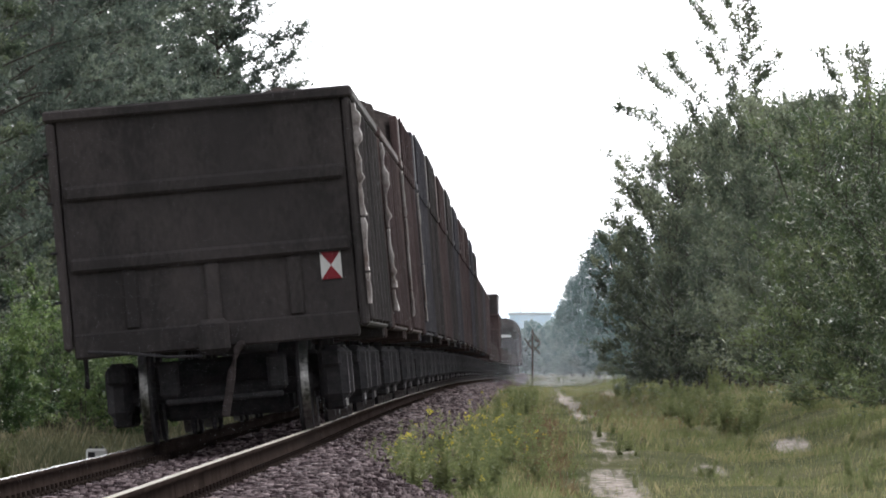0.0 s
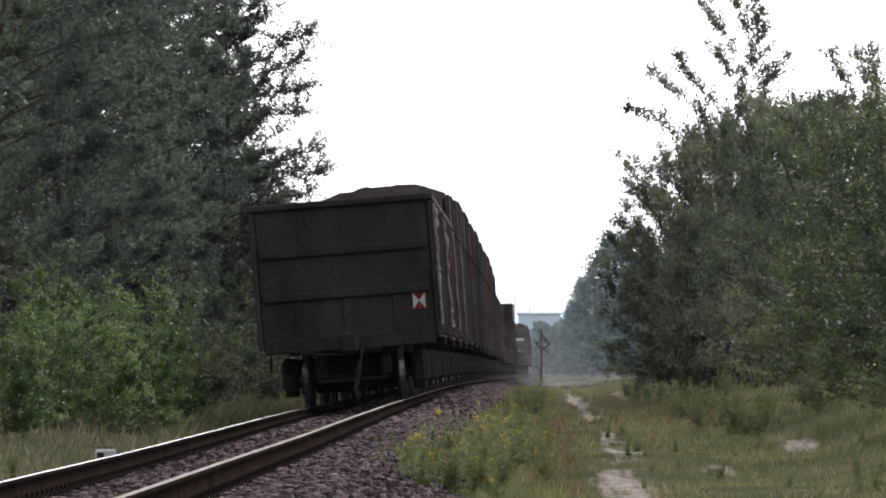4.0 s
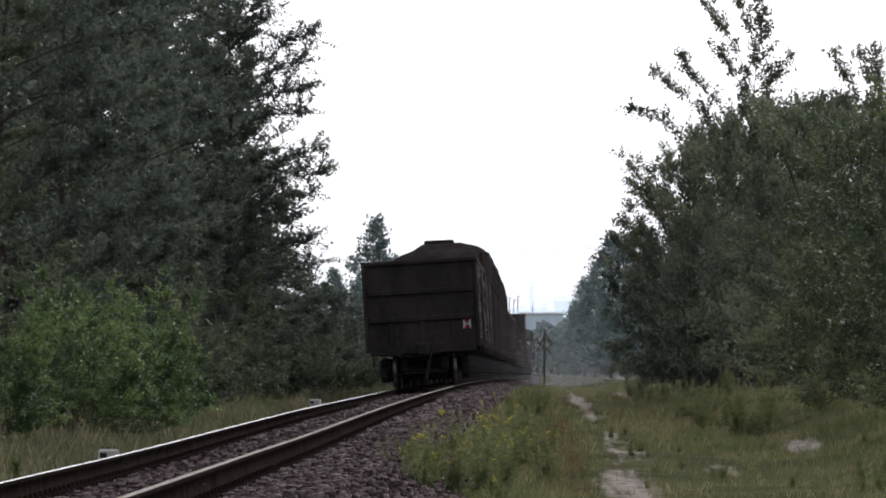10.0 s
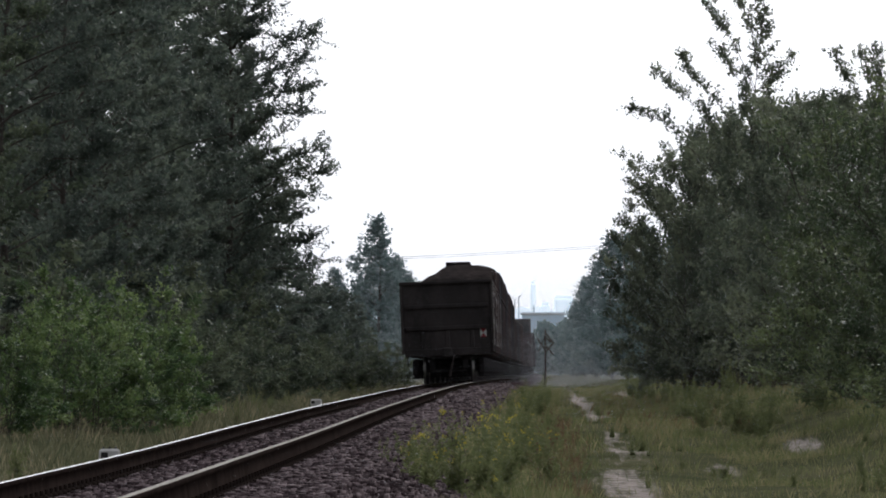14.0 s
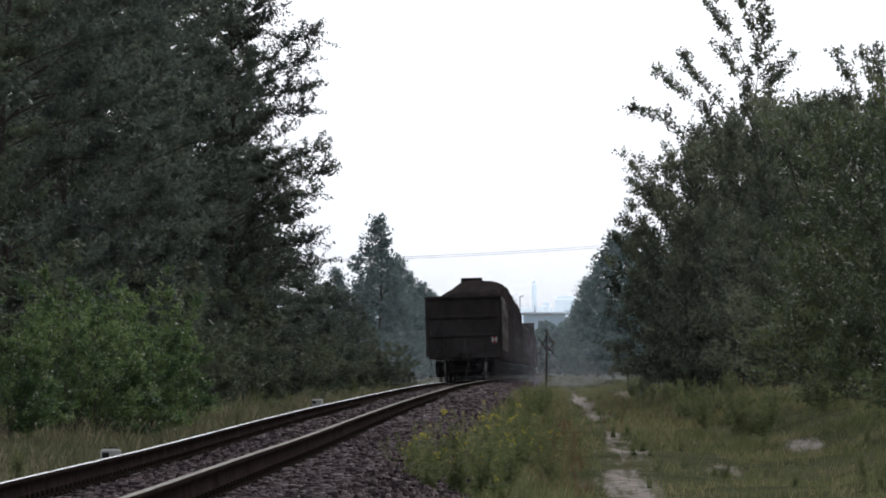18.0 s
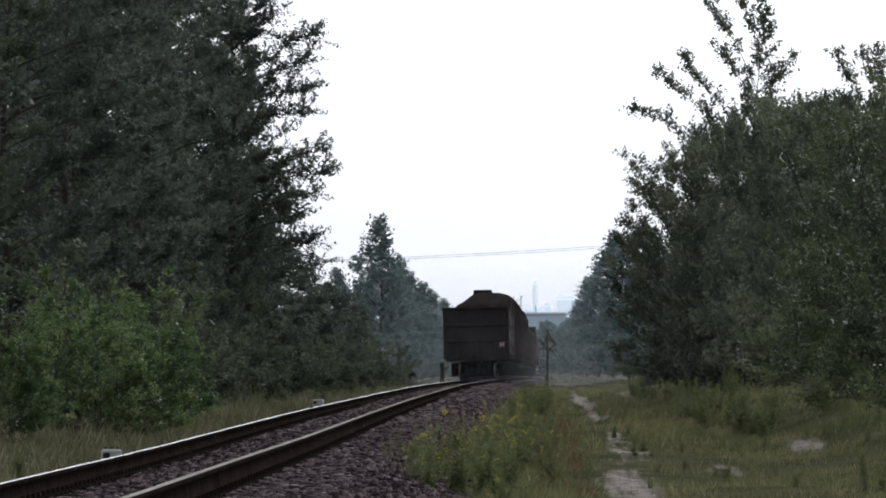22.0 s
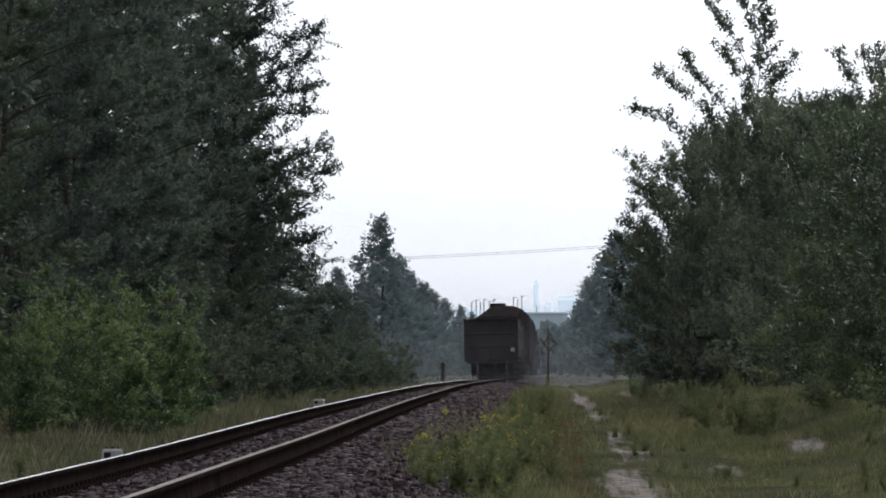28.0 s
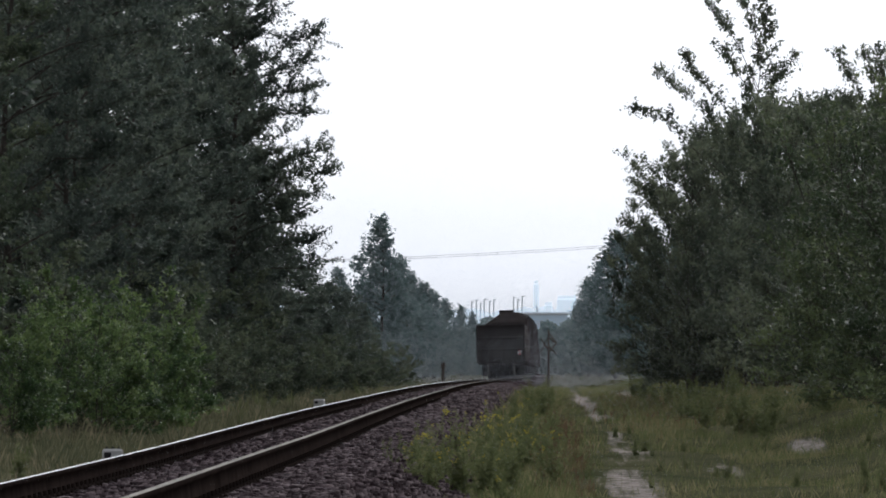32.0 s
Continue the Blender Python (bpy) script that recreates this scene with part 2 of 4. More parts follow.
def box(bm, x0, x1, y0, y1, z0, z1, bevel=0.0):
    r = bmesh.ops.create_cube(bm, size=1, matrix=Matrix.Translation(((x0 + x1) / 2, (y0 + y1) / 2, (z0 + z1) / 2))
                              @ Matrix.Diagonal((x1 - x0, y1 - y0, z1 - z0, 1)))
    if bevel:
        edges = list({e for v in r["verts"] for e in v.link_edges})
        bmesh.ops.bevel(bm, geom=edges, offset=bevel, segments=1, affect='EDGES')
    return bm


def new_box(x0, x1, y0, y1, z0, z1, bevel=0.0):
    return box(bmesh.new(), x0, x1, y0, y1, z0, z1, bevel)


def cyl(bm, radius, depth, matrix, segments=16, radius2=None):
    bmesh.ops.create_cone(bm, cap_ends=True, segments=segments, radius1=radius,
                          radius2=radius if radius2 is None else radius2, depth=depth, matrix=matrix)
    return bm


def tube(points, radii, sides=6):
    """Vertices and quads of a tube along points."""
    P = np.asarray(points, float)
    T = np.gradient(P, axis=0)
    T /= np.linalg.norm(T, axis=1)[:, None] + 1e-9
    ref = np.where(np.abs(T[:, 2:3]) > 0.9, np.array([[1.0, 0, 0]]), np.array([[0, 0, 1.0]]))
    A = np.cross(T, ref)
    A /= np.linalg.norm(A, axis=1)[:, None] + 1e-9
    B = np.cross(T, A)
    an = np.linspace(0, 2 * np.pi, sides, endpoint=False)
    R = np.asarray(radii, float)[:, None, None]
    V = P[:, None, :] + R * (np.cos(an)[None, :, None] * A[:, None, :] + np.sin(an)[None, :, None] * B[:, None, :])
    F = []
    n = len(P)
    for i in range(n - 1):
        for j in range(sides):
            k = (j + 1) % sides
            F.append((i * sides + j, i * sides + k, (i + 1) * sides + k, (i + 1) * sides + j))
    return V.reshape(-1, 3), np.array(F)


def joined(pieces):
    vs, fs, n = [], [], 0
    for v, f in pieces:
        vs.append(v)
        fs.append(np.asarray(f) + n)
        n += len(v)
    return np.concatenate(vs), np.concatenate(fs)


def leaves(rng, centres, size, slim=0.5):
    """A four-cornered leaf at each centre, turned at random."""
    n = len(centres)
    up = rng.normal(size=(n, 3))
    a = np.cross(up, rng.normal(size=(n, 3)))
    a /= np.linalg.norm(a, axis=1)[:, None] + 1e-9
    b = np.cross(a, up)
    b /= np.linalg.norm(b, axis=1)[:, None] + 1e-9
    s = size * rng.uniform(0.6, 1.35, (n, 1))
    a, b = a * s * 0.5, b * s * 0.5 * slim
    V = np.stack([centres - a, centres - b * 1.0 - a * 0.1, centres + a, centres + b - a * 0.1], 1).reshape(-1, 3)
    F = np.arange(4 * n).reshape(n, 4)
    return V, F


# ---- the line of the track ----
_RISE = [(-200, 0.74), (0, 0.72), (39, 0.70), (53, 0.672), (65, 0.66), (73, 0.648), (83, 0.62), (97, 0.59), (116, 0.553), (144, 0.52), (190, 0.487),
         (236, 0.49), (300, 0.54), (393, 0.62), (440, 0.68), (500, 0.74), (600, 0.82), (900, 0.98), (1500, 1.1), (4500, 1.6)]
_CANT = [(-200, 5.2), (80, 5.1), (110, 4.6), (150, 4.3), (190, 3.7), (240, 2.5), (300, 1.7), (400, 1.2), (4500, 0.8)]
_YS = np.arange(-200, 4500, 2.0)


def _smooth(table, width):
    v = np.interp(_YS, [a for a, b in table], [b for a, b in table])
    k = np.hanning(width + 2)[1:-1]
    k /= k.sum()
    return np.convolve(np.pad(v, width // 2, mode="edge"), k, mode="valid")[:len(_YS)]


_RZ, _RC = _smooth(_RISE, 13), _smooth(_CANT, 21)


def right_rail_z(y):
    return EYE[2] - np.interp(y, _YS, _RZ)


def cant(y):
    return np.radians(np.interp(y, _YS, _RC))


def track_x(y):
    u = np.clip((np.asarray(y, float) - 350) / 300, 0, 1)
    return TRACK_X + 1.1 * u * u * (3 - 2 * u)


def track_z(y):
    """Height of the rail plane on the centre line."""
    return right_rail_z(y) - GAUGE_HALF * np.sin(cant(y))


def ground_z(x, y):
    """The lie of the land: the track's bed, the path beside it and gentle rises under the bushes."""
    x, y = np.asarray(x, float), np.asarray(y, float)
    dx = x - track_x(y)
    c = cant(y)
    top = track_z(y) - 0.30 + np.clip(dx, -1.35, 1.35) * np.sin(c)
    lie = np.minimum(right_rail_z(y), 0.72) + (right_rail_z(y) - np.minimum(right_rail_z(y), 0.72)) * np.clip(1.3 - np.abs(dx) / 3.5, 0, 1)
    right = lie - 0.575 + 0.42 * np.clip((x - 2.2) / 2.5, 0, 1) ** 2 + 0.12 * np.clip((x - 6) / 10, 0, 3)
    left = lie - 0.62 + 0.30 * np.clip((-x - 5.5) / 4, 0, 1)
    foot = np.where(dx > 0, right, left)
    u = np.clip((np.abs(dx) - 1.35) / 0.95, 0, 1)
    z = top * (1 - u) + foot * u
    bumps = 0.035 * (np.sin(x * 2.1 + y * 0.31) + np.sin(x * 0.9 - y * 0.47 + 1.3)) * np.clip((np.abs(dx) - 2.2) / 1.0, 0, 1)
    return z + bumps


# ---- ground ----
def build_ground():
    xs = np.unique(np.concatenate([np.linspace(-1500, -60, 14), np.linspace(-60, -12, 17), np.linspace(-12, 12, 81), np.linspace(12, 60, 17),
                                   np.linspace(60, 1500, 14)]))
    ys = np.unique(np.concatenate([np.linspace(-200, 30, 24), np.linspace(30, 260, 155), np.linspace(260, 700, 111), np.linspace(700, 4400, 60)]))
    X, Y = np.meshgrid(xs, ys)
    Z = ground_z(X, Y)
    nx, ny = len(xs), len(ys)
    i = np.arange(nx * ny).reshape(ny, nx)
    F = np.stack([i[:-1, :-1], i[:-1, 1:], i[1:, 1:], i[1:, :-1]], -1).reshape(-1, 4)
    ob = new("ground", fast_mesh("ground", np.stack([X, Y, Z], -1).reshape(-1, 3), F, M_GROUND, True))
    return tagged(ob, "sandy soil with thin grass beside the railway", "ground", kind="structure")


build_ground()


def strip_along(profile, ys, x_off=0.0, dz=0.0):
    """A profile (x, z) in the plane of the track, carried along the line."""
    V = []
    p = np.asarray(profile, float)
    for y in ys:
        c, cx, cz = cant(y), track_x(y), track_z(y)
        px, pz = p[:, 0] + x_off, p[:, 1] + dz
        V.append(np.stack([cx + px * np.cos(c) - pz * np.sin(c), np.full(len(p), y), cz + px * np.sin(c) + pz * np.cos(c)], -1))
    V = np.concatenate(V)
    n, m = len(p), len(ys)
    F = [(i * n + j, i * n + (j + 1) % n, (i + 1) * n + (j + 1) % n, (i + 1) * n + j) for i in range(m - 1) for j in range(n)]
    return V, np.array(F)


RAIL_YS = np.concatenate([np.arange(-60, 300, 2.0), np.arange(300, 1500, 8.0)])


def build_rails():
    body = [(-0.075, -0.18), (0.075, -0.18), (0.072, -0.165), (0.015, -0.145), (0.011, -0.05), (0.036, -0.038), (0.036, -0.009), (0.03, -0.004),
            (-0.03, -0.004), (-0.036, -0.009), (-0.036, -0.038), (-0.011, -0.05), (-0.015, -0.145), (-0.072, -0.165)]
    for x, half, skin in ((-0.796, 0.024, M_RAILTOP), (0.796, 0.03, M_RAILTAN)):
        head = [(-half - 0.002, -0.006), (half + 0.002, -0.006), (half, -0.001), (half * 0.6, 0.0), (-half * 0.6, 0.0), (-half, -0.001)]
        V, F = strip_along(body, RAIL_YS, x)
        ob = tagged(new("rail", fast_mesh("rail", V, F, M_RUST)), "long rusty steel rail with a polished head", "rail", "rails of the track", "structure")
        V, F = strip_along(head, RAIL_YS, x)
        attach("rail_head", fast_mesh("rail_head", V, F, skin), ob, "bright worn running surface")


build_rails()


def build_ballast():
    rng = np.random.default_rng(5)
    prof = [(-2.5, -0.75), (-1.62, -0.24), (-0.9, -0.19), (-0.7, -0.2), (0.7, -0.2), (0.9, -0.19), (1.62, -0.24), (2.3, -0.7), (2.3, -0.9), (-2.5, -0.9)]
    V, F = strip_along(prof, RAIL_YS)
    V[:, 2] += 0.012 * np.sin(V[:, 1] * 3.1 + V[:, 0] * 7)
    bed = tagged(new("ballast_bed", fast_mesh("ballast_bed", V, F, M_BED)), "purple-grey crushed stone bed under the track", "ballast", kind="structure")
    # loose stones: six shapes, scattered thickest near by
    shapes = []
    for s in range(6):
        bm = bmesh.new()
        if s < 1:
            bmesh.ops.create_icosphere(bm, subdivisions=1, radius=1)
        else:
            bmesh.ops.create_cube(bm, size=1.5)
            bmesh.ops.triangulate(bm, faces=bm.faces)
        r2 = np.random.default_rng(s)
        v = np.array([tuple(a.co) for a in bm.verts]) * r2.uniform(0.65, 1.2, (len(bm.verts), 1))
        shapes.append((v, np.array([[a.index for a in f.verts] for f in bm.faces])))
        bm.free()
    n = 36000
    u = rng.random(n)
    y = 36 * (330 / 36) ** (u ** 0.95)
    x = np.where(rng.random(n) < 0.68, rng.uniform(0.86, 2.35, n), rng.uniform(-0.72, 0.72, n))
    lost = rng.random(n) < 0.1
    x[lost] = rng.uniform(-2.4, -0.86, lost.sum())
    pz = np.interp(x, [a for a, b in prof[:8]], [b for a, b in prof[:8]])
    c, cx, cz = cant(y), track_x(y), track_z(y)
    P = np.stack([cx + x * np.cos(c) - pz * np.sin(c), y, cz + x * np.sin(c) + pz * np.cos(c)], -1)
    P[:, 2] += 0.012
    size = rng.uniform(0.015, 0.038, n) * (1 + (y > 90) * 0.4 + (y > 170) * 0.8)
    vs, fs, k = [], [], 0
    for s, (sv, sf) in enumerate(shapes):
        idx = np.where(np.arange(n) % 6 == s)[0]
        ang = rng.uniform(0, 2 * np.pi, len(idx))
        ca, sa = np.cos(ang)[:, None], np.sin(ang)[:, None]
        sc = size[idx][:, None]
        fl = rng.uniform(0.5, 0.95, (len(idx), 1))
        q = np.stack([(sv[None, :, 0] * ca - sv[None, :, 1] * sa) * sc, (sv[None, :, 0] * sa + sv[None, :, 1] * ca) * sc * 1.2,
                      np.broadcast_to(sv[None, :, 2], (len(idx), len(sv))) * sc * fl], -1) + P[idx][:, None, :]
        vs.append(q.reshape(-1, 3))
        fs.append((sf[None] + (np.arange(len(idx)) * len(sv))[:, None, None] + k).reshape(-1, 3))
        k += len(idx) * len(sv)
    ob = new("ballast_stones", fast_mesh("ballast_stones", np.concatenate(vs), np.concatenate(fs), M_BALLAST))
    tagged(ob, "loose purple-grey crushed stones along the rails", "ballast", kind="stuff")


build_ballast()


def sleepers():
    """Concrete sleepers sunk in the stone, with the clips that hold the rails."""
    bm = new_box(-1.35, 1.35, -0.125, 0.125, -0.38, -0.212, 0.02)
    me = as_mesh("sleeper", bm, M_SLEEPER)
    cbm = new_box(-0.045, 0.045, -0.06, 0.06, -0.20, -0.15, 0.015)
    cyl(cbm, 0.016, 0.04, Matrix.Translation((0, 0, -0.135)), 6)
    clip = as_mesh("rail_clip", cbm, M_RUST)
    y = 36.0
    while y < 196:
        c = float(cant(y))
        ob = tagged(new("sleeper", me), "grey concrete sleeper half buried in crushed stone", "sleeper", "sleepers of the track")
        ob.matrix_basis = Matrix.Translation((float(track_x(y)), y, float(track_z(y)))) @ Matrix.Rotation(-c, 4, 'Y')
        if y < 150:
            for x in (-0.915, -0.68, 0.68, 0.915):
                attach("rail_clip", clip, ob).location = (x, 0, 0)
        y += 0.5435


sleepers()


# ---- trees and shrubs ----
def branch_tree(seed, height, base, radius, profile, limbs, twigs, per_twig, leaf, material, rise=0.45, twig=0.85, lift=0.35, stems=1, boughs=(),
                slim=0.55, thick=0.012, inner=0.25, spread=0.6, shoots=0, bare=0.1, skin=True, least=0.66, wand=1.0, loose=1.3):
    """Trunk and crown meshes of one tree: stems bear limbs, limbs bear twigs, and the leaves stand along the twigs.
    boughs: (height at the trunk, heading, reach, climb, twigs) of single limbs that stand out; shoots: upright wands over the crown."""
    rng = np.random.default_rng(seed)
    wood, lines = [], []
    tt = np.linspace(0, 1, 9)
    for st in range(stems):
        off = rng.normal(size=2) * 0.3 * (stems > 1)
        tilt = rng.normal(size=2) * (0.12 * height if stems > 1 else 0.015 * height)
        h = height * (rng.uniform(0.7, 0.95) if stems > 1 else 0.97)
        bend = rng.normal(size=2) * 0.02 * height
        line = np.stack([off[0] + tilt[0] * tt ** 1.3 + bend[0] * np.sin(tt * 3), off[1] + tilt[1] * tt ** 1.3 + bend[1] * np.sin(tt * 4), h * tt - 0.1], -1)
        lines.append(line)
        wood.append(tube(line, thick * height * (1 - 0.93 * tt) / stems ** 0.4, 6))
    arms = []
    for i in range(limbs):
        u = (i + rng.random()) / limbs
        a = i * 2.4 + rng.normal() * 0.5
        reach = radius * profile(u) * rng.uniform(least, 1.1 if least < 0.8 else 1.02)
        tip = np.array([reach * math.cos(a), reach * math.sin(a), base + (height - base) * (0.02 + 0.97 * u)])
        line = lines[rng.integers(stems)]
        z0 = max(0.15, tip[2] - rise * (reach + 0.4) * rng.uniform(0.7, 1.3))
        start = np.array([np.interp(z0, line[:, 2], line[:, k]) for k in range(3)])
        arms.append((start, tip, max(3, int(twigs * (0.3 + 0.7 * reach / radius))), inner, 1.0))
    for z, heading, reach, climb, n in boughs:
        line = lines[0]
        start = np.array([np.interp(z, line[:, 2], line[:, k]) for k in range(3)])
        a = math.radians(heading)
        arms.append((start, np.array([reach * math.cos(a), reach * math.sin(a), z + climb]), n, 0.3, loose))
    for i in range(shoots):
        a, r = rng.uniform(0, 2 * np.pi), radius * rng.random() ** 0.5 * 0.75
        top = base + (height - base) * (1 - 0.25 * (r / radius) ** 4)
        start = np.array([r * math.cos(a), r * math.sin(a), top - 0.7])
        arms.append((start, start + np.array([rng.normal() * 0.25, rng.normal() * 0.25, rng.uniform(0.9, 1.7) * wand]), max(4, twigs // 2), 0.2, 1.0))
    P, D, W = [], [], []
    q4 = np.linspace(0, 1, 5)[:, None]
    for start, tip, n, first, airy in arms:
        way = tip - start
        ln = np.linalg.norm(way) + 1e-6
        sag = np.array([0, 0, 0.07 * ln])
        pts = start + way * q4 + sag * np.sin(q4 * np.pi) + rng.normal(size=(5, 3)) * 0.03 * ln * q4
        wood.append(tube(pts, thick * height * 0.16 / stems ** 0.3 * (1 - 0.85 * q4[:, 0]) + 0.004, 4))
        q = first + (1 - first) * rng.random(n) ** 0.75
        q[:1] = 0.97
        root = np.stack([np.interp(q, q4[:, 0], pts[:, k]) for k in range(3)], -1)
        d = way / ln * 0.65 + rng.normal(size=(n, 3)) * spread * airy * np.array([1, 1, 0.6]) + np.array([0, 0, lift])
        d /= np.linalg.norm(d, axis=1)[:, None]
        size = twig * airy * rng.uniform(0.5, 1.25, n) * (1.15 - 0.45 * q)
        if skin:
            end = root + d * size[:, None]
            side = np.cross(d, np.array([0.3, 0.2, 1.0]))
            side /= np.linalg.norm(side, axis=1)[:, None] + 1e-9
            side *= 0.006
            v = np.stack([root - side, root + side, end + side * 0.4, end - side * 0.4], 1).reshape(-1, 3)
            wood.append((v, np.arange(4 * n).reshape(n, 4)))
        s = bare + (1.04 - bare) * rng.random((n, per_twig))
        c = root[:, None] + d[:, None] * (size[:, None] * s)[..., None]
        c[..., 2] -= 0.10 * size[:, None] * s ** 2
        P.append((c + rng.normal(size=c.shape) * leaf * 0.55).reshape(-1, 3))
        D.append(np.repeat(d, per_twig, 0))
    P, D = np.concatenate(P), np.concatenate(D)
    keep = P[:, 2] > 0.04
    P, D = P[keep], D[keep]
    n = len(P)
    a = D * 0.6 + rng.normal(size=(n, 3)) * 0.75
    a /= np.linalg.norm(a, axis=1)[:, None] + 1e-9
    face = np.array([0, 0, 0.75]) + rng.normal(size=(n, 3)) * 0.65
    b = np.cross(face, a)
    b /= np.linalg.norm(b, axis=1)[:, None] + 1e-9
    s = leaf * rng.uniform(0.6, 1.3, (n, 1))
    a, b = a * s * 0.5, b * s * 0.5 * slim
    V = np.stack([P - a, P - b - a * 0.1, P + a, P + b - a * 0.1], 1).reshape(-1, 3)
    wv, wf = joined(wood)
    return fast_mesh("trunk", wv, wf, M_BARK, True), fast_mesh("crown", V, np.arange(4 * n).reshape(n, 4), material)


def tree(name, meshes, x, y, turn, scale, label, category="tree", group="", sink=0.05):
    ob = thing(name, label, category, group)
    attach("trunk", meshes[0], ob)
    attach("crown", meshes[1], ob)
    ob.matrix_basis = Matrix.Translation((x, y, float(ground_z(x, y)) - sink)) @ Matrix.Rotation(math.radians(turn), 4, 'Z') @ Matrix.Diagonal((*scale, 1))
    return ob


def oval(u):
    return math.sin(math.pi * min(1, 0.12 + 0.84 * u)) ** 0.6


def dome(u):
    return (1 - u ** 6) ** 0.5 * min(1, 0.85 + u)


def cone(u):
    return (1 - u) ** 1.1 * min(1, 0.4 + 3 * u) + 0.02


def spire(u):
    return (1 - u) ** 0.75 * min(1, 0.45 + 4 * u) + 0.03


ALDERS = [branch_tree(11 + i, 15.0, 0.8, 3.6, oval, 78, 18, 33, 0.108, M_LEAF_DARK, thick=0.008, inner=0.4, twig=0.9, spread=0.5, slim=0.72) for i in range(3)]
NEAR_ALDER = branch_tree(15, 9.6, 0.4, 3.3, oval, 74, 19, 38, 0.078, M_LEAF_SHADE, thick=0.005, inner=0.4, twig=0.75, spread=0.55, slim=0.72, lift=0.5)
BACK_ALDER = branch_tree(17, 15.0, 0.8, 3.7, oval, 50, 12, 16, 0.22, M_LEAF_DARK, skin=False, slim=0.75)
# the outermost tree: boughs that climb towards the open strip over the track
EDGE = branch_tree(31, 14.6, 0.8, 1.75, oval, 96, 19, 42, 0.092, M_LEAF_DARK, inner=0.3, twig=0.85, slim=0.66, lift=0.65, spread=0.85, boughs=[
    (11.6, 10, 1.3, 1.1, 22), (11.0, -6, 1.6, 1.2, 24), (9.9, -5, 2.8, 1.5, 40), (9.5, 12, 2.7, 1.2, 36), (8.9, -14, 2.9, 0.9, 36), (8.4, 4, 2.8, 0.7, 34),
    (6.4, 3, 3.1, 1.4, 40), (6.0, -9, 3.3, 1.1, 40), (5.6, 10, 3.0, 0.8, 32), (4.9, -3, 2.7, 0.7, 30), (4.2, 6, 2.8, 0.7, 30), (3.4, -6, 3.0, 0.7, 32), (2.4, 4, 3.3, 0.6, 32), (1.4, 0, 3.5, 0.5, 32)])
BUSHY = [branch_tree(41 + i, 9.0, 0.3, 2.3, spire, 60, 14, 20, 0.165, M_LEAF_DARK, inner=0.3, slim=0.72) for i in range(3)]
FAR_BIRCHES = [branch_tree(45 + i, 9.0, 0.2, 3.0, cone, 74, 16, 15, 0.185, M_LEAF_HAZED, inner=0.2, twig=0.95, lift=0.65, spread=0.7, skin=False, slim=0.75) for i in range(3)]
WILLOWS = [branch_tree(51 + i, 6.6, 0.3, 3.15, dome, 76, 18, 26, 0.13, M_LEAF_MID, rise=1.0, stems=4, slim=0.42, thick=0.01, inner=0.35, lift=0.6, twig=0.75, shoots=16, least=0.75, wand=0.7) for i in range(3)]
FRONT_WILLOW = branch_tree(59, 6.7, 0.1, 2.95, dome, 130, 15, 32, 0.086, M_LEAF_MID, rise=0.9, stems=5, slim=0.58, thick=0.01, inner=0.4, lift=0.4, twig=0.6, spread=0.7, shoots=10, least=0.86, wand=0.5)
NEAR_WILLOWS = [branch_tree(57 + i, 5.0, 0.15, 2.1, dome, 70, 18, 24, 0.115, M_LEAF_NEAR, rise=1.1, stems=4, slim=0.28, thick=0.01, inner=0.35, lift=0.75, twig=0.7, shoots=14) for i in range(2)]
SAPLING = branch_tree(61, 11.0, 6.3, 0.6, spire, 34, 9, 17, 0.115, M_LEAF_MID, thick=0.005, slim=0.55, twig=0.5, inner=0.3, lift=0.7, loose=1.0, boughs=[
    (8.2, 180, 1.5, 2.4, 30), (7.9, 176, 1.2, 1.5, 20), (6.4, 181, 2.25, 2.8, 34), (6.0, 178, 2.65, 2.7, 34), (5.2, 181, 3.4, 2.5, 34), (7.6, 2, 0.8, 1.5, 20), (6.6, 8, 1.3, 1.1, 18), (9.0, 178, 0.55, 1.8, 16)])
SHRUBS = [branch_tree(71 + i, 2.6, 0.1, 1.65, dome, 50, 14, 32, 0.068, M_LEAF_LIGHT, rise=0.9, stems=4, thick=0.01, inner=0.35, lift=0.6, twig=0.45, slim=0.65, shoots=6) for i in range(2)]
DARK_SHRUB = branch_tree(75, 2.6, 0.1, 1.7, dome, 40, 11, 22, 0.11, M_LEAF_SHADE, rise=0.9, stems=4, thick=0.01, lift=0.6, twig=0.5, shoots=4)


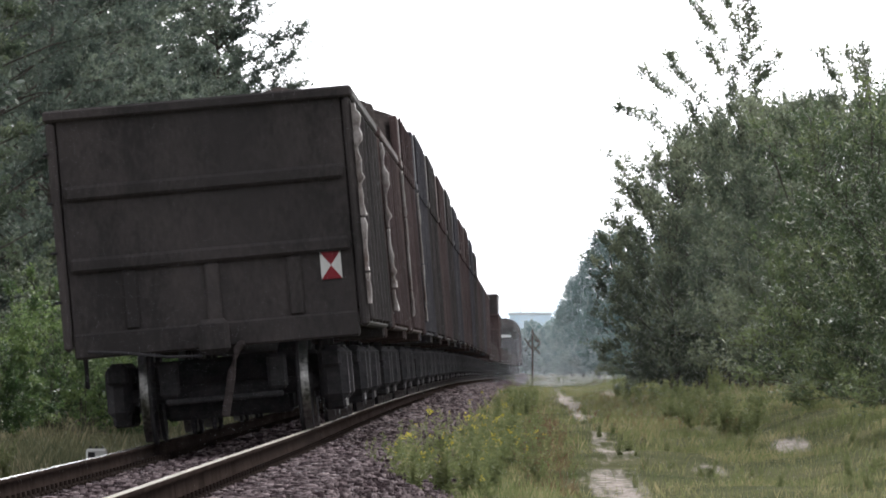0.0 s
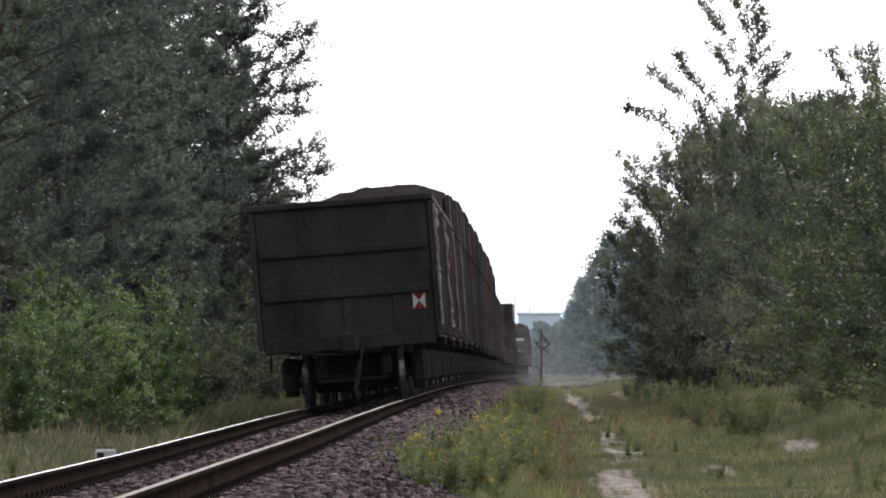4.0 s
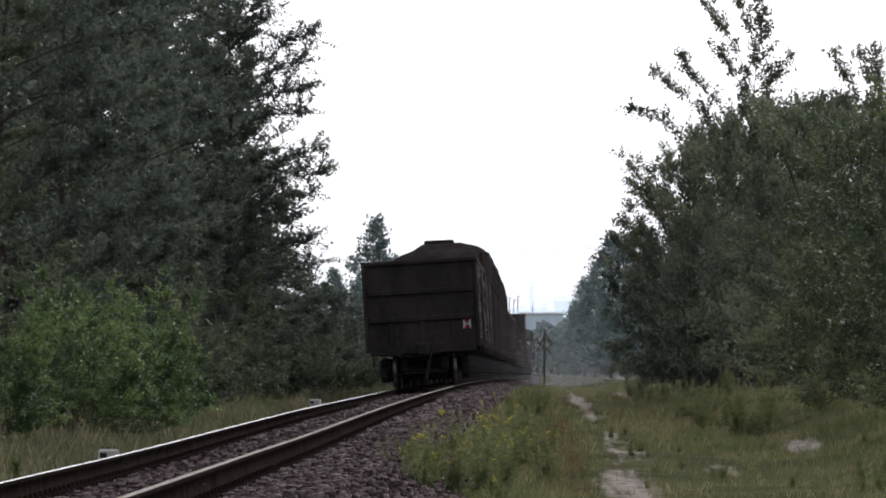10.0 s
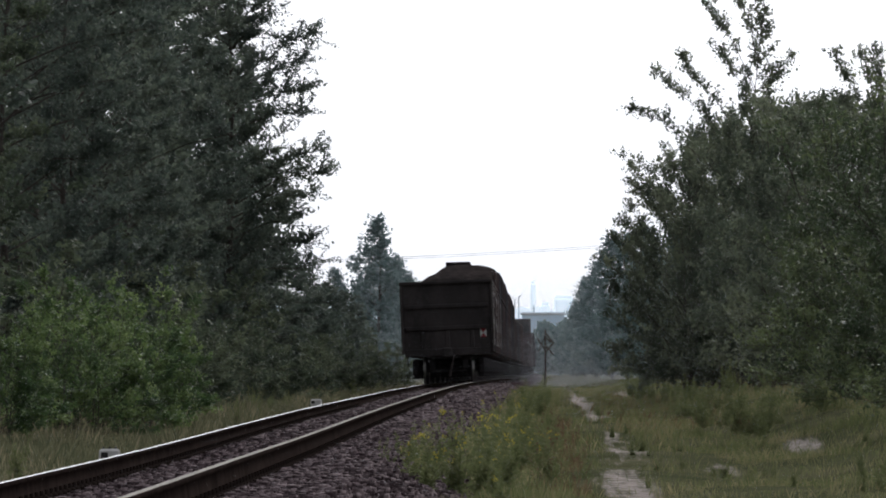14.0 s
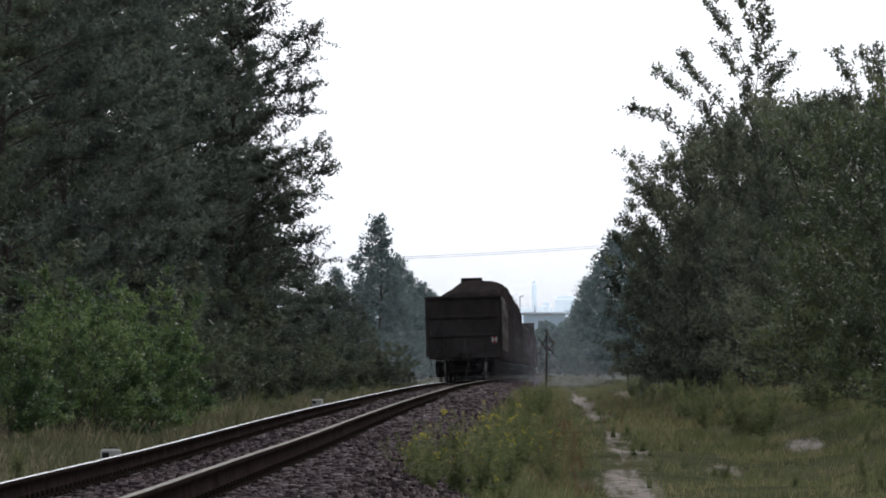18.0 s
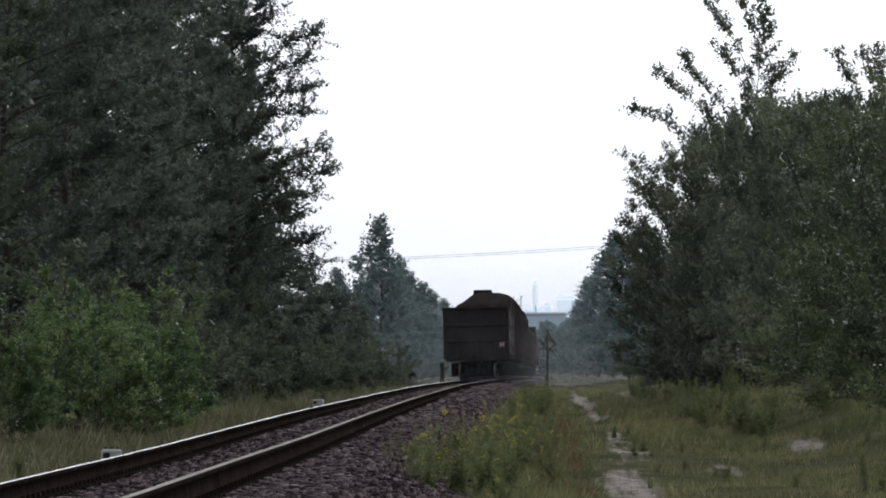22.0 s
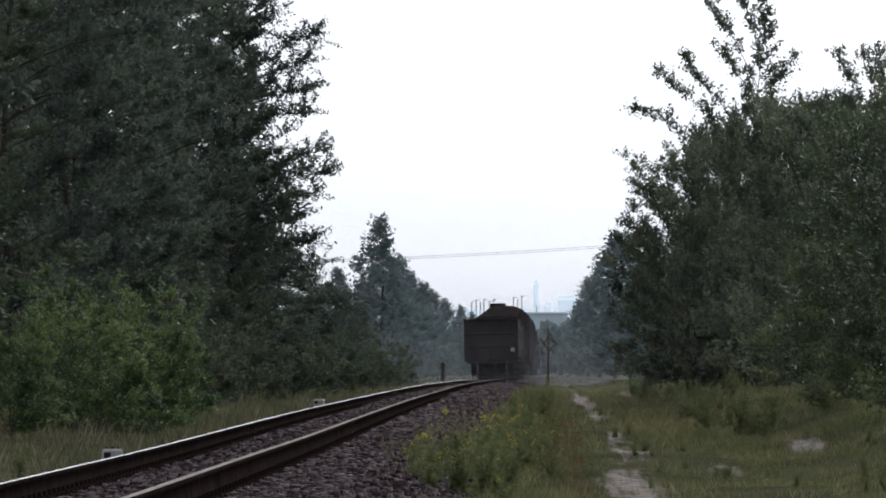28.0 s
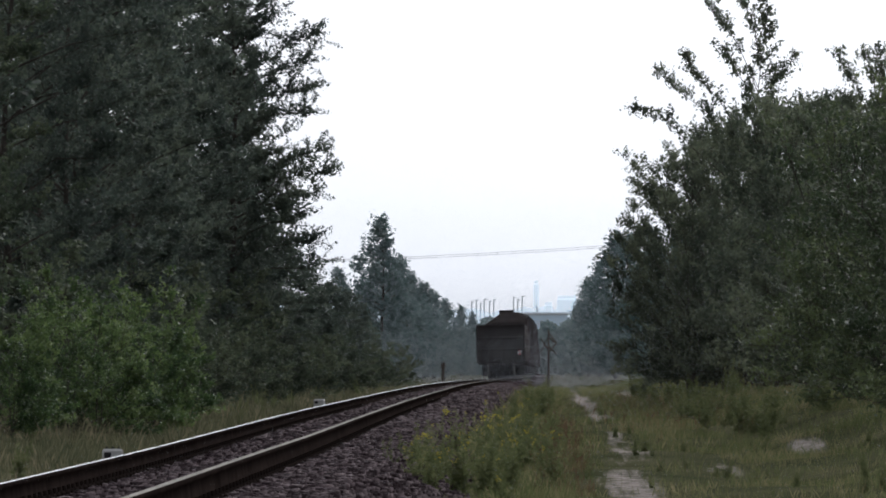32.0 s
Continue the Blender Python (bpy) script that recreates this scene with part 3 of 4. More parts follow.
def plant_trees():
    rng = np.random.default_rng(3)
    wall = "tall trees along the track"
    lab = "tall dark green leafy tree in a dense row"
    k = 0
    for y in np.arange(106, 226, 13.2):
        s = rng.uniform(0.88, 1.12)
        x = -11.0 - 1.5 * max(0, (y - 150) / 75) + rng.uniform(-1.0, 0.5)
        tree("tall_tree", NEAR_ALDER if y < 140 else ALDERS[k % 3], x, y, rng.uniform(0, 360), (s, s, s * rng.uniform(0.95, 1.15)), lab, group=wall)
        k += 1
    for y in np.arange(90, 300, 24.0):
        s = rng.uniform(1.05, 1.3)
        tree("tall_tree", BACK_ALDER, -16.5 + rng.uniform(-2, 1), y, rng.uniform(0, 360), (s, s, s), lab, group=wall)
        k += 1
    for y, x, s in ((258, -13.2, 0.98), (282, -13.2, 0.85), (214, -13.8, 1.0), (180, -13.6, 1.05), (150, -13.8, 1.05), (120, -14, 1.05)):
        tree("tall_tree", BACK_ALDER, x, y, k * 50, (s, s, s), lab, group=wall)
        k += 1
    for y, x in ((243, -12.5), (228, -13.4), (262, -12.9)):
        tree("tall_tree", ALDERS[k % 3], x, y, k * 50, (1, 1, 1), lab, group=wall)
        k += 1
    tree("tall_tree", EDGE, -10.2, 236, 0, (1, 1, 1), "tall dark tree with long boughs reaching out towards the track", group=wall)
    for y, x, s in ((262, -10.2, 0.95), (274, -10.9, 0.8), (285, -9.9, 0.62), (305, -9.7, 0.55), (330, -9.6, 0.52), (352, -9.3, 0.5), (375, -9.4, 0.46), (150, -13.5, 0.7), (190, -13.2, 0.7), (225, -13.4, 0.7), (255, -13, 0.75), (290, -13.5, 0.8)):
        tree("bushy_tree", BUSHY[k % 3], x, y, k * 77, (s * 1.5, s * 1.5, s), "low bushy dark green tree beside the track", group="bushy trees")
        k += 1
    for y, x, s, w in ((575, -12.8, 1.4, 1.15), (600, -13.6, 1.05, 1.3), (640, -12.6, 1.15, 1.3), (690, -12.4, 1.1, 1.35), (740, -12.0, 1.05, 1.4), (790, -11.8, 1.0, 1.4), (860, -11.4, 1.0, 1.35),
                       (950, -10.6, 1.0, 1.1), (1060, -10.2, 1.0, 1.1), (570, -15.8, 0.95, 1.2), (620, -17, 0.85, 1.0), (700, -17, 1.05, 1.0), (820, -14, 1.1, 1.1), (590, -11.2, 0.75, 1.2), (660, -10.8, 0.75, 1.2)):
        tree("birch_tree", FAR_BIRCHES[k % 3], x, y, k * 131, (s * w, s * w, s), "slender far birch with haze-tinted leaves beside the track", group="far birches")
        k += 1
    for y, x, s in ((110, -6.9, 0.8), (117, -6.6, 0.8), (127, -6.8, 0.8), (122, -7.5, 0.9), (125, -9.4, 1.3), (150, -9.8, 1.5), (172, -10.2, 1.6), (200, -10.4, 1.6), (232, -10.6, 1.7), (268, -10.8, 1.7), (104, -7.7, 0.68), (138, -7.6, 0.75), (158, -7.6, 0.8), (180, -7.6, 0.8), (205, -7.6, 0.85), (96, -9.6, 0.6),
                    (230, -7.6, 0.9), (262, -7.6, 0.95), (300, -7.6, 1.0), (330, -7.6, 0.95), (360, -7.4, 0.9)):
        if y > 130 or s > 1.2:
            tree("shrub", DARK_SHRUB, x, y, k * 91, (s, s, s * 0.75), "dark green shrub at the foot of the trees", "shrub", "shrubs by the track")
            k += 1
            continue
        tree("shrub", SHRUBS[k % 2], x, y, k * 91, (s, s, s * 0.86), "fresh green leafy shrub at the foot of the trees", "shrub", "shrubs by the track")
        k += 1
    # the far side of the path
    lab = "broad dense willow bush beside the footpath"
    tree("willow_bush", FRONT_WILLOW, 5.35, 212, 200, (0.95, 0.95, 1.08), lab, "bush", "willow bushes")
    tree("willow_bush", FRONT_WILLOW, 4.65, 206, 30, (1, 1, 1.06), "broad dense willow bush beside the footpath", "bush", "willow bushes")
    for y, x, s, sz in ((192, 7.2, 1.0, 1.06), (174, 7.0, 1.0, 1.0), (152, 6.9, 0.95, 0.9), (225, 6.8, 1.0, 1.2), (203, 6.3, 0.9, 1.08), (250, 8.2, 1.0, 1.0)):
        tree("willow_bush", WILLOWS[k % 3], x, y, k * 67, (s, s, sz), lab, "bush", "willow bushes")
        k += 1
    for y, x, s, sz in ((132, 5.9, 1.05, 0.9), (118, 5.7, 1.0, 0.84), (104, 5.6, 0.95, 0.8), (92, 5.6, 0.9, 0.76)):
        tree("willow_bush", NEAR_WILLOWS[k % 2], x, y, k * 67, (s, s, sz), "leafy green willow bush with narrow leaves by the path", "bush", "willow bushes")
        k += 1
    tree("sapling", SAPLING, 6.0, 200, 0, (1, 1, 1), "thin young tree rising out of the willow bushes", group="saplings")
    tree("sapling", SAPLING, 5.75, 126, 30, (0.57, 0.57, 0.57), "thin young tree rising out of the willow bushes", group="saplings")
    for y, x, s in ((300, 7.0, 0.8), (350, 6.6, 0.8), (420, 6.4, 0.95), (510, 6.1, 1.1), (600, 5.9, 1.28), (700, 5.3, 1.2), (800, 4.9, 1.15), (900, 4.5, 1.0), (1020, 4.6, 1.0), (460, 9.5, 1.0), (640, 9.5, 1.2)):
        tree("birch_tree", FAR_BIRCHES[k % 3], x, y, k * 57, (s * 1.2, s * 1.2, s), "green birch with haze-tinted leaves beyond the bushes by the path", group="far birches")
        k += 1


plant_trees()


# ---- grass ----
def grass(name, seed, n, x0, x1, y0, y1, h0, h1, width, material, label, keep=None):
    rng = np.random.default_rng(seed)
    y = y0 * (y1 / y0) ** rng.random(n)
    x = rng.uniform(x0, x1, n)
    if keep is not None:
        ok = keep(x, y, rng)
        x, y = x[ok], y[ok]
        n = len(x)
    z = ground_z(x, y)
    clump = 0.55 + 0.45 * np.sin(x * 3.1 + np.sin(y * 0.7) * 2) * np.sin(y * 0.9 + x)
    h = rng.uniform(h0, h1, n) * (0.5 + 0.75 * clump) * np.clip(y / 115, 0.55, 1)
    a = rng.uniform(0, 2 * np.pi, n)
    w = width * rng.uniform(0.6, 1.4, n) * (y / 90) ** 0.5
    wx, wy = np.cos(a) * w / 2, np.sin(a) * w / 2
    lx, ly = rng.normal(size=n) * h * 0.22, rng.normal(size=n) * h * 0.22
    P = np.stack([x, y, z - 0.02], -1)
    o = np.zeros(n)
    V = np.stack([P + np.stack([-wx, -wy, o], -1), P + np.stack([wx, wy, o], -1),
                  P + np.stack([lx * 0.45 + wx * 0.7, ly * 0.45 + wy * 0.7, h * 0.6], -1), P + np.stack([lx, ly, h], -1)], 1).reshape(-1, 3)
    ob = new(name, fast_mesh(name, V, np.arange(4 * n).reshape(n, 4), material))
    return tagged(ob, label, "grass", kind="stuff")


def off_path(x, y, rng):
    thin = np.sin(x * 2.3 + 0.05 * y) + np.sin(1.1 * x - 0.09 * y + 2) + np.sin(0.16 * y + 0.5 * x)
    worn = np.clip(np.abs(x - 0.9 - 0.0014 * y) / 0.42, 0.07, 1)
    for cx, cy, rx, ry in BARE:
        worn = worn * np.clip(((x - cx) / rx) ** 2 + ((y - cy) / ry) ** 2, 0.1, 1) ** 1.2
    return rng.random(len(x)) < np.clip(0.8 - 0.4 * thin, 0.3, 1) * worn


grass("grass", 1, 175000, -0.95, 7.5, 60, 400, 0.05, 0.22, 0.0032, M_GRASS, "short green and yellowish meadow grass beside the path", off_path)
grass("tall_grass", 2, 46000, -11, -5.25, 56, 420, 0.12, 0.42, 0.005, M_GRASS_DULL, "tall pale grass between the track and the trees")
grass("sorrel", 3, 1500, -0.1, 0.5, 66, 130, 0.1, 0.3, 0.006, M_SORREL, "rust-red sorrel stalks among the grass")
grass("sorrel", 6, 1500, 0.9, 3.6, 120, 260, 0.1, 0.32, 0.007, M_SORREL, "rust-red sorrel stalks among the grass", off_path)
grass("verge_grass", 4, 16000, -0.95, 0.3, 60, 300, 0.1, 0.3, 0.006, M_GRASS, "rank green grass on the ballast edge")


def weed_meshes(seed, height, leaf, n_leaf, n_flower, stalks, head=None):
    """Upright stalks of uneven height with narrow leaves that shrink towards the top, and a loose head of blooms or seed on some."""
    rng = np.random.default_rng(seed)
    wood, lv, lean, fl = [], [], [], []
    for s in range(stalks):
        foot = np.array([rng.normal() * 0.05, rng.normal() * 0.05, 0.0])
        tip = foot + np.array([rng.normal() * 0.15 * height, rng.normal() * 0.15 * height, height * rng.uniform(0.45, 1.0)])
        t = np.linspace(0, 1, 5)[:, None]
        pts = foot + (tip - foot) * t + np.array([0.02 * height, 0, 0]) * np.sin(t * 3)
        wood.append(tube(pts, 0.006 * (1 - 0.7 * t[:, 0]), 4))
        u = rng.uniform(0.06, 1.0, n_leaf)
        c = np.stack([np.interp(u, t[:, 0], pts[:, k]) for k in range(3)], -1)
        d = rng.normal(size=c.shape) * np.array([1, 1, 0.2]) + np.array([0, 0, 0.55])
        d /= np.linalg.norm(d, axis=1)[:, None]
        size = leaf * (1.25 - 0.85 * u)[:, None] * rng.uniform(0.7, 1.3, (n_leaf, 1))
        lv.append(np.concatenate([c, c + d * size], 1))
        lean.append(size)
        for q in range(n_flower if head or rng.random() < 0.5 else 0):
            side = rng.normal(size=3) * np.array([0.05, 0.05, 0.03]) * height
            fl.append(tip + side + rng.normal(size=(7, 3)) * (0.018 if head is None else np.array([0.015, 0.015, 0.09])))
    P, size = np.concatenate(lv), np.concatenate(lean)
    root, end = P[:, :3], P[:, 3:]
    side = np.cross(end - root, rng.normal(size=root.shape))
    side *= 0.14 * size / (np.linalg.norm(side, axis=1)[:, None] + 1e-9)
    mid = root * 0.5 + end * 0.5
    V = np.stack([root, mid + side, end, mid - side], 1).reshape(-1, 3)
    out = [fast_mesh("stem", *joined(wood), M_WEED), fast_mesh("foliage", V, np.arange(len(V)).reshape(-1, 4), M_WEED)]
    if fl:
        V, F = leaves(rng, np.concatenate(fl), 0.026, 0.9)
        out.append(fast_mesh("flower_head", V, F, head or M_BLOOM))
    return out


def weed(meshes, x, y, turn, s, label, group):
    ob = thing("weed", label, "weed", group)
    for nm, me in zip(("stem", "foliage", "flower_head"), meshes):
        tagged(attach(nm, me, ob), kind="stuff")
    ob.matrix_basis = Matrix.Translation((x, y, float(ground_z(x, y)) - 0.03)) @ Matrix.Rotation(turn, 4, 'Z') @ Matrix.Diagonal((s, s, s, 1))


def plant_weeds():
    rng = np.random.default_rng(8)
    gold = [weed_meshes(90 + i, 0.9, 0.10, 70, 1, 6) for i in range(3)]
    plain = [weed_meshes(95 + i, 0.9, 0.10, 60, 0, 7) for i in range(3)]
    dock = [weed_meshes(105 + i, 0.8, 0.08, 30, 3, 5, M_SORREL) for i in range(2)]
    for i in range(34):
        x, y = (rng.uniform(0.0, 0.55), rng.uniform(70, 125)) if i < 20 else (rng.uniform(1.6, 3.6), rng.uniform(95, 190))
        weed(dock[i % 2], x, y, rng.uniform(0, 6), rng.uniform(0.4, 0.8), "rust-brown seeding dock in the grass", "docks")
    for x, y, s in ((-0.76, 68, 1.05), (-1.18, 70, 0.8), (-1.1, 66, 0.66), (-0.55, 72, 0.85), (-0.5, 78, 0.9), (-0.35, 80, 0.85), (-0.2, 84, 0.85), (-0.62, 88, 0.8), (-0.3, 95, 0.8), (-0.1, 92, 0.75)):
        weed(gold[int(rng.integers(3))], x, y, rng.uniform(0, 6), s, "yellow-flowering weed on the ballast edge", "flowering weeds")
    for i in range(14):
        weed((gold if i % 3 == 0 else plain)[i % 3], rng.uniform(-1.0, -0.1), rng.uniform(66, 98), rng.uniform(0, 6), rng.uniform(0.6, 0.9), "yellow-flowering weed on the ballast edge", "flowering weeds")
    for i in range(9):
        weed((gold if i % 4 == 0 else plain)[i % 3], rng.uniform(-1.4, -0.95), rng.uniform(63, 74), rng.uniform(0, 6), rng.uniform(0.45, 0.85), "rank green weed on the ballast edge", "verge weeds")
    for i in range(44):
        x, y = rng.uniform(-0.8, 0.25), 64 * (190 / 64) ** rng.random()
        weed((gold if rng.random() < 0.15 else plain)[int(rng.integers(3))], x, y, rng.uniform(0, 6), rng.uniform(0.45, 0.85), "rank green weed on the ballast edge", "verge weeds")
    for i in range(9):
        weed(plain[i % 3], rng.uniform(-0.35, 0.2), rng.uniform(140, 180), rng.uniform(0, 6), rng.uniform(0.8, 1.1), "rank green weed on the ballast edge", "verge weeds")
    for i in range(64):
        y = 108 * (260 / 108) ** rng.random()
        weed(plain[i % 3], 2.6 + 0.0016 * y + rng.uniform(0, 1.0) ** 1.5 * 2.2, y, rng.uniform(0, 6), rng.uniform(0.4, 1.3), "tall weed at the foot of the bushes", "weeds by the bushes")
    for i in range(70):
        y = 68 * (210 / 68) ** rng.random()
        weed(plain[i % 3], rng.uniform(1.1, 4.6), y, rng.uniform(0, 6), rng.uniform(0.18, 0.42), "low leafy weed in the grass", "low weeds")
    for i in range(34):
        weed(plain[i % 3], rng.uniform(-7.5, -5.6), 75 * (300 / 75) ** rng.random(), rng.uniform(0, 6), rng.uniform(0.5, 0.9), "green weed between the track and the trees", "weeds by the trees")


plant_weeds()


# ---- the train ----
L_BODY, W_BODY, Z_FLOOR, Z_RIM, PITCH = 12.7, 2.92, 0.95, 3.43, 13.92


def wheel_mesh(side):
    """A turned wheel with tread, flange, web and hub; its axle line is x."""
    prof = [(0.09, -0.07), (0.15, -0.07), (0.17, -0.02), (0.38, -0.01), (0.40, -0.055), (0.503, -0.055), (0.503, -0.03), (0.478, -0.012), (0.475, 0.07), (0.40, 0.075),
            (0.38, 0.03), (0.17, 0.03), (0.15, 0.10), (0.09, 0.10)]
    n, k = 14, len(prof)
    a = np.linspace(0, 2 * np.pi, n, endpoint=False)
    V = np.concatenate([np.stack([np.full(n, side * x), r * np.cos(a), r * np.sin(a)], -1) for r, x in prof])
    F = [(p * n + q, p * n + (q + 1) % n, ((p + 1) % k) * n + (q + 1) % n, ((p + 1) % k) * n + q) for p in range(k) for q in range(n)]
    me = fast_mesh("wheel", V, np.array(F), M_UNDER)
    me.materials.append(M_TREAD)
    for f in me.polygons[7 * n:8 * n]:
        f.material_index = 1
    return me


WHEELS = [wheel_mesh(-1), wheel_mesh(1)]


def axle_pair(bog, y):
    for s in (-1, 1):
        w = attach("wheel", WHEELS[s > 0], bog)
        w.location = (s * 0.79, y, 0.475)
    part("axle", cyl(bmesh.new(), 0.085, 1.94, Matrix.Translation((0, y, 0.475)) @ Matrix.Rotation(math.pi / 2, 4, 'Y'), 12), M_UNDER, bog)


def side_frame_bm(s):
    bm = bmesh.new()
    x0, x1 = (0.98, 1.2) if s > 0 else (-1.2, -0.98)
    box(bm, x0, x1, -1.25, 1.25, 0.62, 0.80, 0.03)
    for e in (-1, 1):
        box(bm, x0 - 0.02, x1 + 0.06 if s > 0 else x1 + 0.02, e * 0.925 - 0.22, e * 0.925 + 0.22, 0.26, 0.84, 0.08)
        box(bm, x0, x1, e * 0.42 - 0.07, e * 0.42 + 0.07, 0.26, 0.64, 0.02)
    box(bm, x0, x1, -0.6, 0.6, 0.18, 0.30, 0.03)
    for e in (-0.22, 0, 0.22):
        cyl(bm, 0.085, 0.30, Matrix.Translation(((x0 + x1) / 2, e, 0.45)), 10)
    return bm


def make_wagon():
    w = thing("gondola_wagon", "dark brown steel open freight wagon rolling away on the rails", "freight wagon", "wagons of the train")
    hl, hw = L_BODY / 2, W_BODY / 2
    for e in (-1, 1):
        y = e * hl
        part("end_wall", new_box(-hw + 0.02, hw - 0.02, y - 0.03, y + 0.03, Z_FLOOR + 0.12, Z_RIM - 0.05, 0.008), M_STEEL, w)
        yo = sorted((y + e * 0.028, y + e * 0.115))
        for z in (1.85, 2.58):
            bm = new_box(-hw + 0.05, hw - 0.05, yo[0], yo[1], z - 0.075, z + 0.075, 0.03)
            part("end_rib", bm, M_STEEL, w)
        for x in (-0.83, 0.0, 0.83):
            part("end_stiffener", new_box(x - 0.075, x + 0.075, yo[0] + 0.04 * (e < 0), yo[1] - 0.04 * (e > 0), 1.17, 1.772, 0.02), M_STEEL, w)
        part("end_sill", new_box(-1.44, 1.44, y - 0.10 if e < 0 else y - 0.18, y + 0.18 if e < 0 else y + 0.10, 0.91, 1.165, 0.02), M_STEEL, w)
        part("end_top_rail", new_box(-hw - 0.1, hw + 0.1, min(y - 0.03 * e, y + 0.13 * e), max(y - 0.03 * e, y + 0.13 * e), Z_RIM - 0.11, Z_RIM, 0.02), M_STEEL, w)
        for s in (-1, 1):
            x0, x1 = sorted((s * (hw - 0.005), s * (hw + 0.085)))
            part("corner_post", new_box(x0, x1, y - 0.10, y + 0.10, 1.0, Z_RIM - 0.12, 0.03), M_STEEL, w)
        # coupler and its hose
        cp = part("coupler", new_box(-0.13, 0.13, *sorted((y + e * 0.05, y + e * 0.52)), 0.88, 1.16, 0.04), M_STEEL, w)
        part("knuckle", new_box(-0.17, 0.15, *sorted((y + e * 0.5, y + e * 0.66)), 0.85, 1.2, 0.05), M_STEEL, cp)
        pts = [(0.24, y + e * 0.1, 0.93), (0.2, y + e * 0.3, 0.88), (0.13, y + e * 0.36, 0.66), (0.08, y + e * 0.38, 0.42), (0.03, y + e * 0.4, 0.22)]
        attach("brake_hose", fast_mesh("brake_hose", *tube(pts, [0.042] * 5, 8), M_BOARD, True), w, "hanging rubber air hose")
    for s in (-1, 1):
        x = s * hw
        part("side_wall", new_box(*sorted((x - 0.025, x + 0.025)), -hl + 0.03, hl - 0.03, Z_FLOOR + 0.25, Z_RIM - 0.05, 0.008), M_STEEL, w)
        part("side_top_rail", new_box(*sorted((x - s * 0.03, x + s * 0.10)), -hl + 0.14, hl - 0.14, Z_RIM - 0.12, Z_RIM, 0.02), M_STEEL, w)
        part("side_sill", new_box(*sorted((x - s * 0.12, x + s * 0.035)), -hl + 0.15, hl - 0.15, 1.02, 1.19, 0.02), M_STEEL, w)
        for i in range(6):
            y = -hl + (i + 1) * L_BODY / 7
            part("side_post", new_box(*sorted((x + s * 0.022, x + s * 0.095)), y - 0.09, y + 0.09, 1.05, Z_RIM - 0.125, 0.03), M_STEEL, w)
        for i in range(7):
            y = -hl + (i + 0.5) * L_BODY / 7
            part("door_hatch", new_box(*sorted((x + s * 0.02, x + s * 0.055)), y - 0.62, y + 0.62, 1.2, 1.62, 0.015), M_STEEL, w)
    part("floor", new_box(-hw + 0.03, hw - 0.03, -hl + 0.04, hl - 0.04, 1.19, 1.25), M_STEEL, w)
    part("centre_sill", new_box(-0.28, 0.28, -hl + 0.19, hl - 0.19, 0.86, 1.185, 0.02), M_UNDER, w)
    part("brake_cylinder", cyl(bmesh.new(), 0.18, 0.7, Matrix.Translation((0.55, 0.6, 0.85)) @ Matrix.Rotation(math.pi / 2, 4, 'X'), 16), M_UNDER, w)
    for e in (-1, 1):
        bog = part("bogie", new_box(-0.95, 0.95, e * 4.325 - 0.2, e * 4.325 + 0.2, 0.48, 0.82, 0.05), M_UNDER, w)
        for s in (-1, 1):
            sf = part("side_frame", side_frame_bm(s), M_UNDER, bog)
            sf.location = (0, e * 4.325, 0)
        for a in (-0.925, 0.925):
            axle_pair(bog, e * 4.325 + a)
        part("spring_plank", new_box(-0.66, 0.66, e * 4.325 - 0.55, e * 4.325 + 0.55, 0.2, 0.475, 0.04), M_UNDER, bog)
        for x in (-0.55, 0.55):
            part("brake_hanger", new_box(x - 0.1, x + 0.1, e * (4.325 + 1.44) - 0.06, e * (4.325 + 1.44) + 0.06, 0.45, 0.8, 0.03), M_UNDER, bog)
        part("brake_beam", new_box(-0.6, 0.6, e * (4.325 + 1.48) - 0.05, e * (4.325 + 1.48) + 0.05, 0.37, 0.43, 0.02), M_UNDER, bog)
    # fittings on the rear end
    y = -hl - 0.14
    attach("uncoupling_rod", fast_mesh("uncoupling_rod", *tube([(-1.3, y, 0.98), (-0.95, y - 0.05, 0.94), (-0.5, y - 0.1, 0.86), (-0.15, y - 0.12, 0.84)], [0.018] * 4, 6), M_UNDER, True), w)
    attach("step_iron", fast_mesh("step_iron", *tube([(-1.36, -hl + 0.1, 0.95), (-1.36, -hl + 0.1, 0.62), (-1.36, -hl + 0.4, 0.62), (-1.36, -hl + 0.4, 0.95)], [0.016] * 4, 6), M_UNDER), w)
    for i in range(4):
        z = 1.5 + i * 0.5
        attach("grab_iron", fast_mesh("grab_iron", *tube([(-hw - 0.06, -hl + 0.35, z), (-hw - 0.13, -hl + 0.3, z), (-hw - 0.13, -hl - 0.05, z), (-hw - 0.06, -hl - 0.1, z)], [0.014] * 4, 6), M_UNDER), w)
    return w


